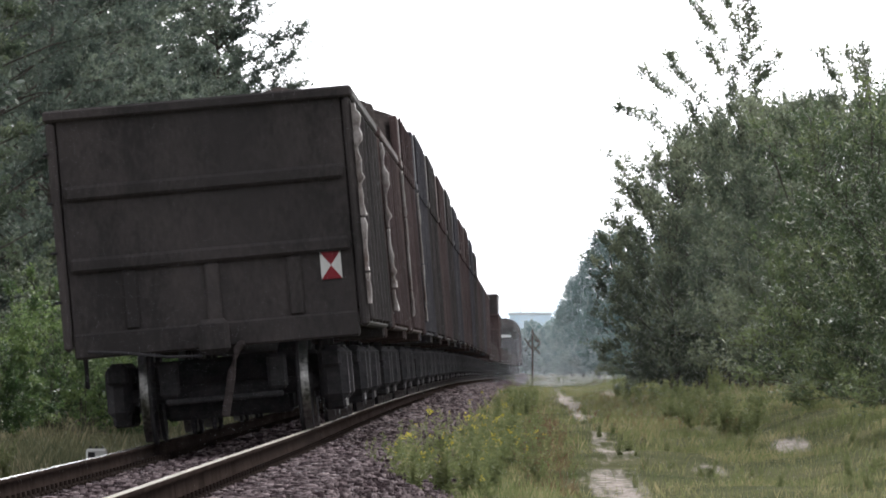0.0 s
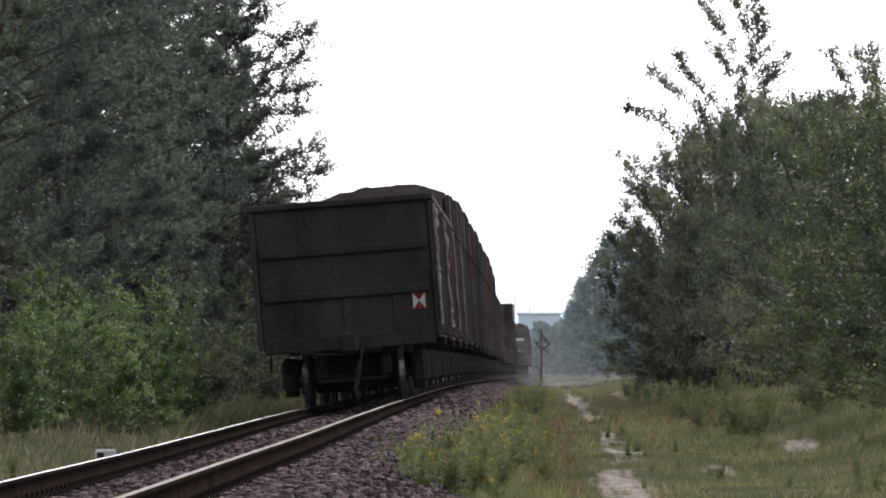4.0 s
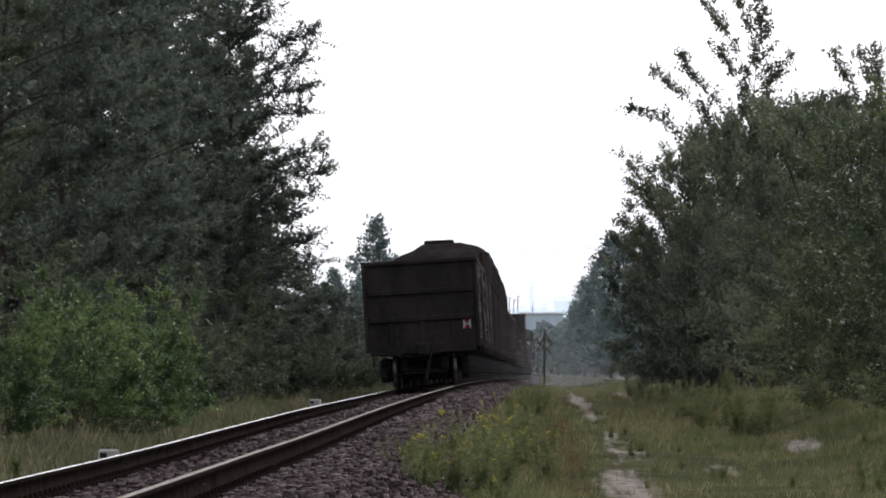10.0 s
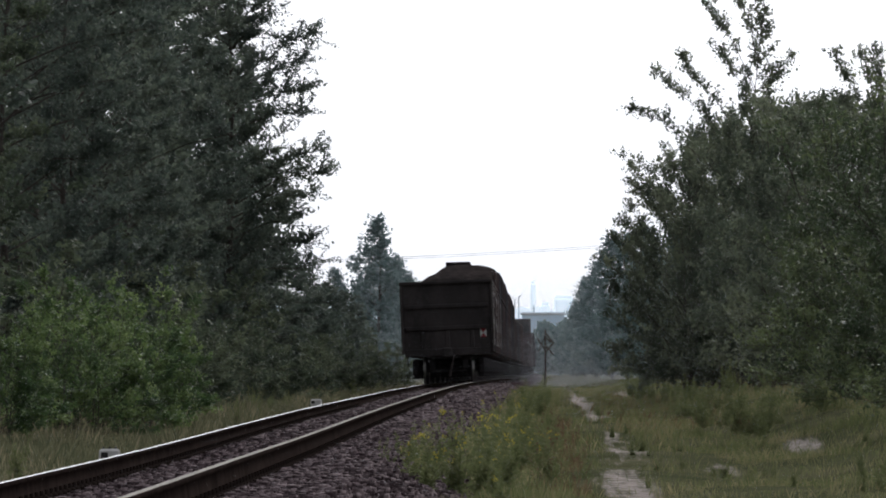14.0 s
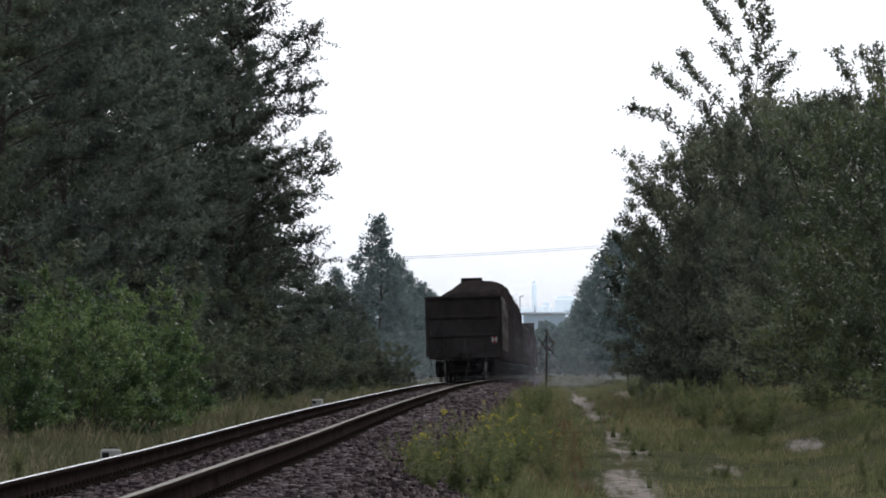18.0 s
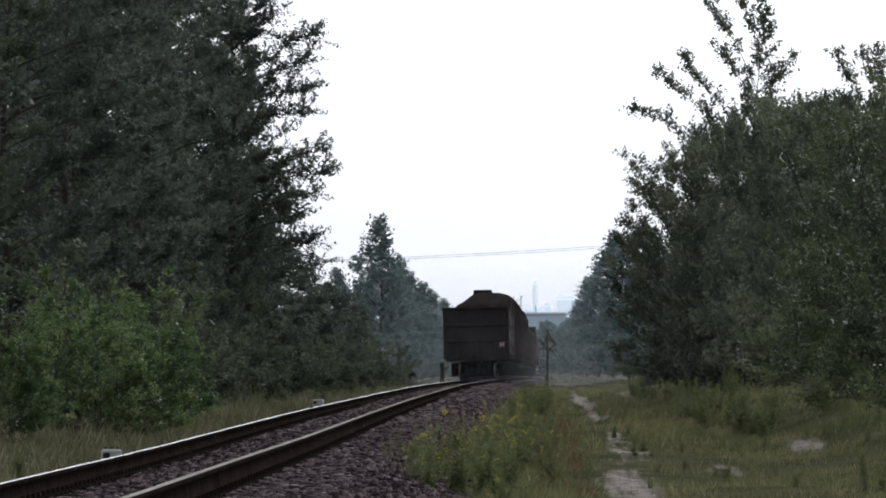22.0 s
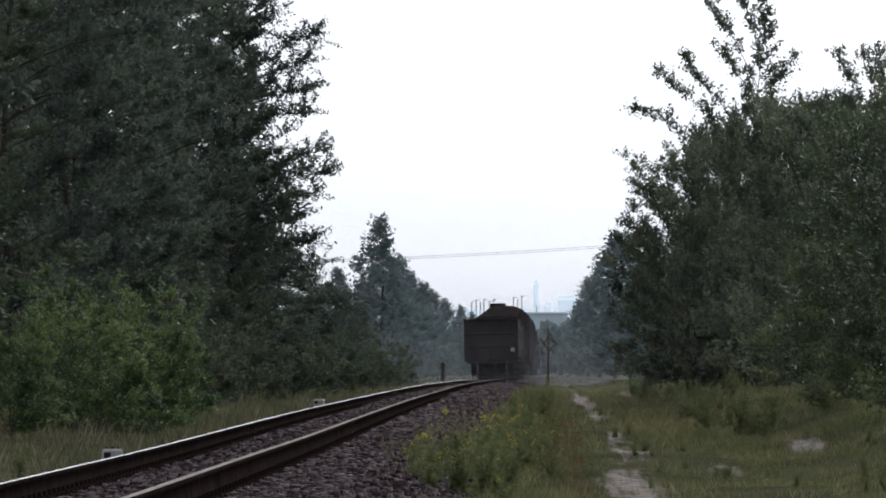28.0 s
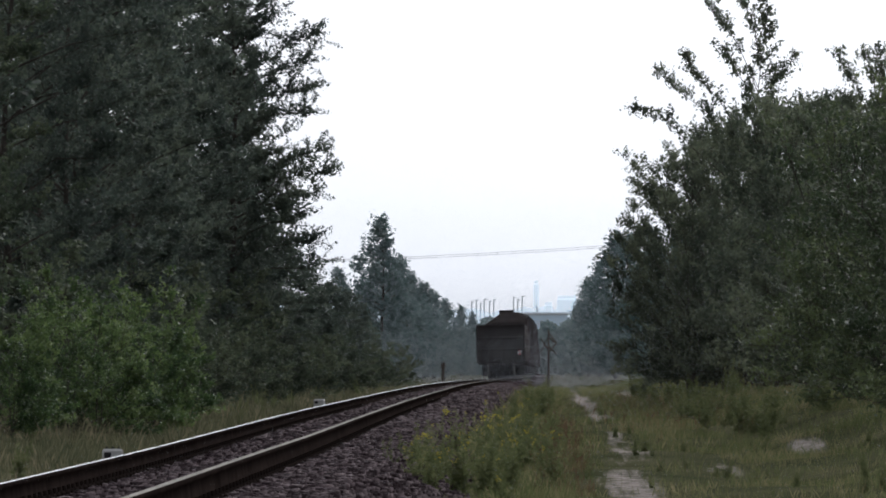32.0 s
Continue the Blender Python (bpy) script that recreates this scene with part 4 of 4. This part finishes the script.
def make_flat():
    """A low flat wagon with stub stakes."""
    w = thing("flat_wagon", "low dark flat wagon with short side stakes", "freight wagon", "flat wagons of the train")
    hl, hw = 6.4, 1.42
    part("deck", new_box(-hw, hw, -hl, hl, 1.18, 1.30, 0.02), M_BOARD, w)
    for s in (-1, 1):
        part("side_board", new_box(*sorted((s * (hw + 0.002), s * (hw + 0.06))), -hl, hl, 0.84, 1.62, 0.02), M_BOARD, w)
        for i in range(6):
            y = -hl + 0.9 + i * 2.2
            part("stake", new_box(*sorted((s * (hw - 0.1), s * hw)), y - 0.05, y + 0.05, 1.302, 1.75, 0.01), M_STEEL, w)
    part("centre_sill", new_box(-0.28, 0.28, -hl, hl, 0.85, 1.175, 0.02), M_UNDER, w)
    for e in (-1, 1):
        part("coupler", new_box(-0.15, 0.15, *sorted((e * hl, e * (hl + 0.56))), 0.9, 1.16, 0.04), M_UNDER, w)
        bog = part("bogie", new_box(-0.95, 0.95, e * 4.325 - 0.2, e * 4.325 + 0.2, 0.48, 0.82, 0.05), M_UNDER, w)
        for s in (-1, 1):
            part("side_frame", side_frame_bm(s), M_UNDER, bog).location = (0, e * 4.325, 0)
        for a in (-0.925, 0.925):
            axle_pair(bog, e * 4.325 + a)
    return w


def corner_plates(w, seed, dent):
    """The battered sheet round the corner post, its pale colour standing in for the lit side: dents and bulges down its
    length, in two or three lengths.
    """
    rng = np.random.default_rng(seed)
    cuts = [1.22, rng.uniform(1.42, 1.6), rng.uniform(2.1, 2.7), 3.27]
    for z0, z1 in zip(cuts, cuts[1:]):
        n = max(4, int((z1 - z0) / 0.06))
        zs = np.linspace(z0, z1 - 0.025, n)
        knots = rng.random(n) ** 2.5
        bulge = 0.03 + dent * (knots * 0.7 + 0.3 * np.roll(knots, 1))
        back = 0.015 * rng.normal(size=n)
        x0, y0, y1 = W_BODY / 2 + 0.084, -L_BODY / 2 - 0.105, -L_BODY / 2 + 0.11
        rings = [np.stack([np.full(n, x0), y0 + back, zs], -1), np.stack([x0 + bulge * 0.8, y0 + back - 0.012, zs], -1),
                 np.stack([x0 + bulge, np.full(n, (y0 + y1) / 2), zs], -1), np.stack([x0 + bulge * 0.5, np.full(n, y1), zs], -1), np.stack([np.full(n, x0), np.full(n, y1), zs], -1)]
        V = np.stack(rings, 1).reshape(-1, 3)
        F = [(i * 5 + j, i * 5 + (j + 1) % 5, (i + 1) * 5 + (j + 1) % 5, (i + 1) * 5 + j) for i in range(n - 1) for j in range(5)]
        F += [(0, 1, 2, 3), (n * 5 - 5, n * 5 - 4, n * 5 - 3, n * 5 - 2)]
        attach("dented_plate", fast_mesh("dented_plate", V, np.array(F), M_POST, True), w, "bent steel plate, paled for the lit corner")


def repaint(w, paint):
    for ob in w.children_recursive:
        slot = ob.material_slots[0]
        if slot.material == M_STEEL:
            slot.link = 'OBJECT'
            slot.material = paint


def heap_mesh(seed, top):
    """A lumpy heap filling the wagon, with its crest above the rim."""
    rng = np.random.default_rng(seed)
    nx, ny = 15, 40
    xs, ys = np.linspace(-1.43, 1.43, nx), np.linspace(-6.28, 6.28, ny)
    X, Y = np.meshgrid(xs, ys)
    v = (X + 1.43) / 2.86
    arch = np.where(v < 0.52, 1 - np.abs(1 - v / 0.52) ** 2.6, 1 - 0.2 * ((v - 0.52) / 0.48) ** 3)
    ends = np.clip((6.28 - np.abs(Y)) / 1.2, 0, 1) ** 0.6
    Z = 3.32 + (0.08 + top) * arch * (0.35 + 0.65 * ends) + 0.028 * rng.normal(size=X.shape) * (0.3 + arch)
    Z += 0.07 * np.sin(Y * 1.7 + seed) * arch
    i = np.arange(nx * ny).reshape(ny, nx)
    F = np.stack([i[:-1, :-1], i[:-1, 1:], i[1:, 1:], i[1:, :-1]], -1).reshape(-1, 4)
    V = np.stack([X, Y, Z], -1).reshape(-1, 3)
    low = V.copy()
    low[:, 2] = 1.26
    n = nx * ny
    rim = list(i[0, :]) + list(i[1:, -1]) + list(i[-1, -2::-1]) + list(i[-2:0:-1, 0])
    S = [(rim[k], rim[k - 1], rim[k - 1] + n, rim[k] + n) for k in range(len(rim))]
    return fast_mesh("heaped_load", np.concatenate([V, low]), np.concatenate([F, F[:, ::-1] + n, np.array(S)]), M_HEAP)


WAGONS, LOADS = [], []
N_WAGONS = 44
HIGH = 23


def build_train():
    first = make_wagon()
    heaps = [-0.08, 0.5, 0.86, 1.1, 1.16, 1.14, 1.22, 1.12, 1.08, 1.16, 1.04, 0.84]
    paints = [M_STEEL_RED, M_STEEL_RED, M_STEEL_GREY, M_STEEL, M_STEEL_RED, M_STEEL, M_STEEL_GREY]
    WAGONS.append(first)
    flat = None
    for k in range(1, N_WAGONS):
        if 17 <= k <= 33 and k != HIGH:
            if flat is None:
                flat = make_flat()
                WAGONS.append(flat)
            else:
                WAGONS.append(copy_thing(flat, Matrix()))
        else:
            WAGONS.append(copy_thing(first, Matrix()))
            repaint(WAGONS[-1], paints[(k - 1) % 7])
    # Small white patch added high on this wagon's end wall.
    part("tarpaulin", new_box(0.2, 1.1, -L_BODY / 2 - 0.14, -L_BODY / 2 - 0.118, 2.97, 3.17, 0.004), M_WHITE, WAGONS[34], "small white patch")
    for k, w in enumerate(WAGONS[:4]):
        corner_plates(w, 80 + k, (0.085, 0.075, 0.03, 0.02)[k])
    high = WAGONS[HIGH]
    tagged(high, "tall dark brown boarded freight wagon among the low ones")
    hw, hl = W_BODY / 2 - 0.03, L_BODY / 2 - 0.06
    for x in (-hw, hw):
        part("high_side", new_box(x - 0.03, x + 0.03, -hl, hl, Z_RIM + 0.002, 4.46, 0.015), M_STEEL, high)
    for y in (-hl, hl):
        part("high_end", new_box(-hw + 0.032, hw - 0.032, y - 0.03, y + 0.03, Z_RIM + 0.002, 4.46, 0.015), M_STEEL, high)
    part("roof", new_box(-hw - 0.06, hw + 0.06, -hl - 0.05, hl + 0.05, 4.462, 4.52, 0.02), M_STEEL, high)
    last = WAGONS[0]
    tagged(last, "dark brown last wagon with a red and white end marker")
    y = -L_BODY / 2 - 0.035
    plate = part("end_marker", new_box(1.10, 1.31, y - 0.012, y, 1.50, 1.78), M_WHITE, last, "white board with two red triangles")
    for z0, z1 in ((1.50, 1.64), (1.78, 1.64)):
        bm = bmesh.new()
        vs = [bm.verts.new(p) for p in ((1.10, y - 0.017, z0), (1.31, y - 0.017, z0), (1.205, y - 0.017, z1))]
        f = bm.faces.new(vs)
        bmesh.ops.solidify(bm, geom=[f], thickness=0.003)
        part("red_triangle", bm, M_RED, plate)
    for k in range(2, 12):
        top = 3.28 + 0.8 * (0.08 + heaps[k])
        hw = W_BODY / 2
        board = part("raised_side", new_box(hw - 0.02, hw + 0.085, -L_BODY / 2 + 0.2, L_BODY / 2 - 0.2, Z_RIM + 0.002, top, 0.02), M_STEEL, WAGONS[k], "boards raised over the rim")
        for i in range(6):
            y = -L_BODY / 2 + (i + 1) * L_BODY / 7
            part("raised_post", new_box(hw + 0.086, hw + 0.12, y - 0.08, y + 0.08, Z_RIM - 0.2, top + 0.01, 0.012), M_STEEL, board)
        repaint(WAGONS[k], paints[(k - 1) % 7])
    for k, w in enumerate(WAGONS):
        if k < len(heaps) or k > 33:
            top = heaps[k] if k < len(heaps) else 0.9
            LOADS.append((tagged(new("heaped_load", heap_mesh(200 + k, top)), "dark brown heaped load rising over the wagon's rim", "cargo", "loads of the wagons"), k))
    board = new("board_stack", as_mesh("board_stack", new_box(-0.58, 0.40, -1.2, 1.4, 4.45, 4.76, 0.03), M_HEAP))
    LOADS.append((tagged(board, "flat stack of dark boards on top of the load", "cargo"), 3))


build_train()


# ---- small things beside the track ----
def marker_block(x, y, turn, top):
    t = thing("marker_block", "small whitewashed concrete marker post beside the rail", "marker", "marker posts")
    h = top - float(ground_z(x, y))
    part("block", new_box(-0.12, 0.12, -0.09, 0.09, -0.1, h, 0.025), M_WHITE, t)
    part("dark_mark", new_box(-0.10, -0.02, -0.096, -0.088, h - 0.10, h - 0.04), M_UNDER, t)
    for i in (-0.07, 0.0, 0.07):
        part("bolt", cyl(bmesh.new(), 0.012, 0.03, Matrix.Translation((i, 0, h + 0.012)), 8), M_UNDER, t)
    t.matrix_basis = pose(x, y, float(ground_z(x, y)), 0, 0, turn)


marker_block(-4.92, 84, 4, 0.315)
marker_block(-4.9, 161, -6, 0.55)


def signal_post():
    t = thing("wooden_post", "thin grey wooden post with crossed braces near its top", "post")
    x, y = 0.30, 400.0
    part("shaft", cyl(bmesh.new(), 0.065, 3.3, Matrix.Translation((0, 0, 1.6)), 8, 0.045), M_WOODPOLE, t)
    for a, b in (((0, 0.08, 3.08), (0.44, 0.08, 2.5)), ((0.44, 0.1, 2.5), (0.02, 0.1, 2.05)), ((0, -0.08, 2.85), (0.3, -0.08, 2.55)), ((0.06, -0.1, 2.3), (0.42, -0.1, 1.9)),
                 ((0, -0.08, 2.9), (-0.4, -0.08, 2.05)), ((-0.42, 0.08, 2.75), (-0.05, 0.08, 2.2))):
        attach("brace", fast_mesh("brace", *tube([a, ((a[0] + b[0]) / 2, 0, (a[2] + b[2]) / 2), b], [0.045] * 3, 6), M_WOODPOLE), t)
    t.matrix_basis = pose(x, y, float(ground_z(x, y)))


signal_post()


def small_post():
    t = thing("marker_post", "short dark post with a small plate beside the track", "post")
    part("shaft", cyl(bmesh.new(), 0.1, 1.5, Matrix.Translation((0, 0, 0.6)), 10, 0.085), M_WOODPOLE, t)
    part("plate", new_box(-0.12, 0.12, -0.125, -0.102, 1.1, 1.28, 0.01), M_WOODPOLE, t)
    x, y = -4.95, 364.0
    t.matrix_basis = pose(x, y, float(ground_z(x, y)))


small_post()


def power_line():
    for x in (-32.0, 30.0):
        y = 505.0
        t = thing("power_pole", "grey wooden power pole among the trees", "power pole", "power poles")
        g = float(ground_z(x, y))
        top = 9.3 + 0.062 * x + 0.001 * x * x - g
        part("shaft", cyl(bmesh.new(), 0.14, top + 0.5, Matrix.Translation((0, 0, top / 2)), 10, 0.09), M_WOODPOLE, t)
        part("crossarm", new_box(-0.06, 0.06, -0.7, 0.7, top - 0.16, top - 0.04, 0.01), M_WOODPOLE, t)
        t.matrix_basis = pose(x, y, g)
    for dy in (-0.6, 0.6):
        xs = np.linspace(-32, 30, 25)
        z = 9.3 + 0.062 * xs + 0.001 * xs * xs + (0.13 * dy - 0.05) * (1 - (xs / 32) ** 2).clip(0, 1)
        pts = np.stack([xs, np.full(25, 505.0 + dy), z], -1)
        tagged(new("power_cable", fast_mesh("power_cable", *tube(pts, [0.011] * 25, 5), M_UNDER)), "thin sagging power cable crossing over the track", "cable", "power cables")


power_line()

# Haze on the hills and towers is painted in: pale colour plus a glow.
M_FAR_HAZE = shader("haze_glow_backdrop", ((0.55, 0.6, 0.66), (0.68, 0.72, 0.76)), 1.0, 0.004, 0.03, bump=0)
M_FAR_HAZE.node_tree.nodes["Principled BSDF"].inputs["Emission Color"].default_value = (0.68, 0.8, 0.9, 1)
M_FAR_HAZE.node_tree.nodes["Principled BSDF"].inputs["Emission Strength"].default_value = 0.72
# Steel lightened far beyond its own grey, in place of distance haze.
M_MAST = shader("haze_paled_steel", ((0.62, 0.68, 0.74), (0.70, 0.75, 0.80)), 0.7, 0.5, 5, bump=0)
# The shed's blue carries the haze as well, mixed into its base colour.
M_ROOF = shader("haze_paled_blue_sheet", ((0.58, 0.76, 0.92), (0.66, 0.82, 0.95)), 0.6, 0.3, 5, bump=0)


def backdrop():
    """Wooded rises on the horizon."""
    rng = np.random.default_rng(4)
    for y, low, high, name in ((4200.0, 22, 40, "far"), (3600.0, 14, 27, "mid")):
        xs = np.linspace(-900, 900, 361)
        top = low + (high - low) * (0.5 + 0.3 * np.sin(xs / 91 + y) + 0.2 * np.sin(xs / 37)) + rng.random(361) * 3.5
        n = len(xs)
        V = np.concatenate([np.stack([xs, np.full(n, y), np.full(n, -30.0)], -1), np.stack([xs, np.full(n, y), top], -1),
                            np.stack([xs, np.full(n, y + 60), top], -1), np.stack([xs, np.full(n, y + 60), np.full(n, -30.0)], -1)])
        F = np.concatenate([np.stack([np.arange(n - 1) + n * q, np.arange(n - 1) + 1 + n * q, np.arange(n - 1) + 1 + n * (q + 1), np.arange(n - 1) + n * (q + 1)], -1) for q in range(3)])
        tagged(new("backdrop", fast_mesh("backdrop", V, F, M_FAR_HAZE)), "wooded rise on the horizon, paled blue by painted haze", "hills", kind="structure")


backdrop()


def far_things():
    """Masts and buildings near the horizon."""
    for x, h in ((-13.6, 13.9), (-12.7, 14.3), (-11.9, 13.7), (-11.2, 14.4), (-10.2, 14), (-9.4, 14.3), (-5.6, 15.0), (-4.8, 14.6), (-4.0, 15.2)):
        t = thing("lattice_mast", "thin mast far down the line, haze-pale in its colour", "mast", "far masts")
        part("shaft", cyl(bmesh.new(), 0.12, h, Matrix.Translation((0, 0, h / 2)), 6), M_MAST, t)
        part("crossbeam", new_box(-0.15, 0.5, -0.08, 0.08, h - 0.16, h, 0.02), M_MAST, t)
        t.matrix_basis = pose(x, 1400, float(ground_z(x, 1400)))
    for x, y, h, lean in ((-4.6, 1150, 10.4, 0), (-0.4, 1850, 16.8, -4)):
        t = thing("signal_mast", "dark mast beside the far track", "mast", "far masts")
        g = float(ground_z(x, y))
        part("shaft", cyl(bmesh.new(), 0.22, h - g, Matrix.Translation((0, 0, (h - g) / 2)), 8, 0.16), M_MAST, t)
        t.matrix_basis = pose(x, y, g, 0, lean, 0)
    b = thing("shed", "long low shed in blue sheet, paled by painted haze", "building")
    part("wall", new_box(-3.2, 6.7, -6, 6, -3, 13.6), M_ROOF, b)
    part("roof", new_box(-3.6, 7.1, -6.4, 6.4, 13.6, 14.3, 0.2), M_MAST, b)
    b.matrix_basis = pose(-1.0, 1750, 0.0)
    for x, w, h, name in ((-3.2, 2.4, 40, "tower"), (11, 9, 33, "tower_block"), (2.5, 4, 30, "tower_block")):
        t = thing(name, "tall building on the horizon, paled by painted haze", "building", "far buildings")
        part("wall", new_box(-w / 2, w / 2, -2, 2, -20, h, 0.8), M_FAR_HAZE, t)
        part("roof", new_box(-w / 2 + 0.4, w / 2 - 0.4, -1.5, 1.5, h, h + 1.2, 0.3), M_FAR_HAZE, t)
        t.matrix_basis = pose(x, 3400, 0.0)


far_things()


def far_woods():
    """A low belt of woods closing the view down the line."""
    rng = np.random.default_rng(31)
    n = 16000
    x = rng.uniform(-30, 30, n)
    top = 7.4 + 1.2 * np.sin(x * 0.5) + 0.9 * np.sin(x * 1.3 + 1)
    c = np.stack([x, rng.uniform(1230, 1275, n), rng.random(n) ** 0.8 * top + 0.2], -1)
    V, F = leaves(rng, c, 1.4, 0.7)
    tagged(new("far_woods", fast_mesh("far_woods", V, F, M_LEAF_HAZED)), "low belt of far woods in haze-tinted leaves across the line", "woods", kind="stuff")


far_woods()


def dust_haze():
    """Fine dust and summer haze hanging over the track and between the rows of trees, and a near veil added as lens
    glare: (from, to, motes, height, lean of the heights, size against distance, sides).
    """
    rng = np.random.default_rng(12)
    C, S = [], []
    # The 44 to 72 m layer is added only to lift dark tones.
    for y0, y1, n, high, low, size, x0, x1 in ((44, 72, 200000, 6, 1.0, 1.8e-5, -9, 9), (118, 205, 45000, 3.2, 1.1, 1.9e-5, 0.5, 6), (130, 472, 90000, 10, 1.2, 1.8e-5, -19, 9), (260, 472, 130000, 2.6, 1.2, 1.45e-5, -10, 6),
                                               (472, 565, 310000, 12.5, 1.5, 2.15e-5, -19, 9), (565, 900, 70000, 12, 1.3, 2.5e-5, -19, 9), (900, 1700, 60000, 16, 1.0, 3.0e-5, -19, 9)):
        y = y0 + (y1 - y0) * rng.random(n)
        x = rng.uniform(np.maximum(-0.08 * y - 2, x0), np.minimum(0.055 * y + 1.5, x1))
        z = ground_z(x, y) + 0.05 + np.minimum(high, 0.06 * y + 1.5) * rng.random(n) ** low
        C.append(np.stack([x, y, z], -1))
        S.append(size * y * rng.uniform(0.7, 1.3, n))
    c, s = np.concatenate(C), np.concatenate(S)[:, None]
    k = len(c)
    a = rng.normal(size=(k, 3))
    a /= np.linalg.norm(a, axis=1)[:, None]
    b = np.cross(a, rng.normal(size=(k, 3)))
    b /= np.linalg.norm(b, axis=1)[:, None]
    V = np.stack([c + a * s, c - 0.5 * a * s + 0.87 * b * s, c - 0.5 * a * s - 0.87 * b * s], 1).reshape(-1, 3)
    tagged(new("dust_haze", fast_mesh("dust_haze", V, np.arange(3 * k).reshape(k, 3), M_MOTES)), "thin pale dust haze over the distant track, with a near veil added as lens glare", "haze", kind="stuff")


M_MOTES = shader("pale_haze_motes", ((0.54, 0.57, 0.63), (0.62, 0.65, 0.70)), 1.0, 0.01, 0.1, bump=0, translucent=0.5, spec=0.0)
dust_haze()


def motions():
    """The train rolls away along the line; the last wagon's wheels turn."""
    times = [float(i) for i in range(33)]

    def rows(k):
        out = []
        for t in times:
            y = TAIL + L_BODY / 2 + k * PITCH + SPEED * t
            ya, yb = y - 4.3, y + 4.3
            za, zb, xa, xb = float(track_z(ya)), float(track_z(yb)), float(track_x(ya)), float(track_x(yb))
            c = (float(cant(ya)) + float(cant(yb))) / 2
            out.append((t, Matrix.Translation(((xa + xb) / 2, y, (za + zb) / 2))
                        @ Euler((math.atan2(zb - za, yb - ya), -c, -math.atan2(xb - xa, yb - ya))).to_matrix().to_4x4()))
        return out

    for k, w in enumerate(WAGONS):
        walk(w, rows(k))
    for load, k in LOADS:
        walk(load, rows(k))
    for ob in WAGONS[0].children_recursive:
        if ob.name.startswith("wheel"):
            at = ob.location.copy()
            step = SPEED / 0.475 / FPS
            walk(ob, [(i / FPS, Matrix.Translation(at) @ Matrix.Rotation(-step * i, 4, 'X')) for i in range(32 * FPS + 1)])


motions()
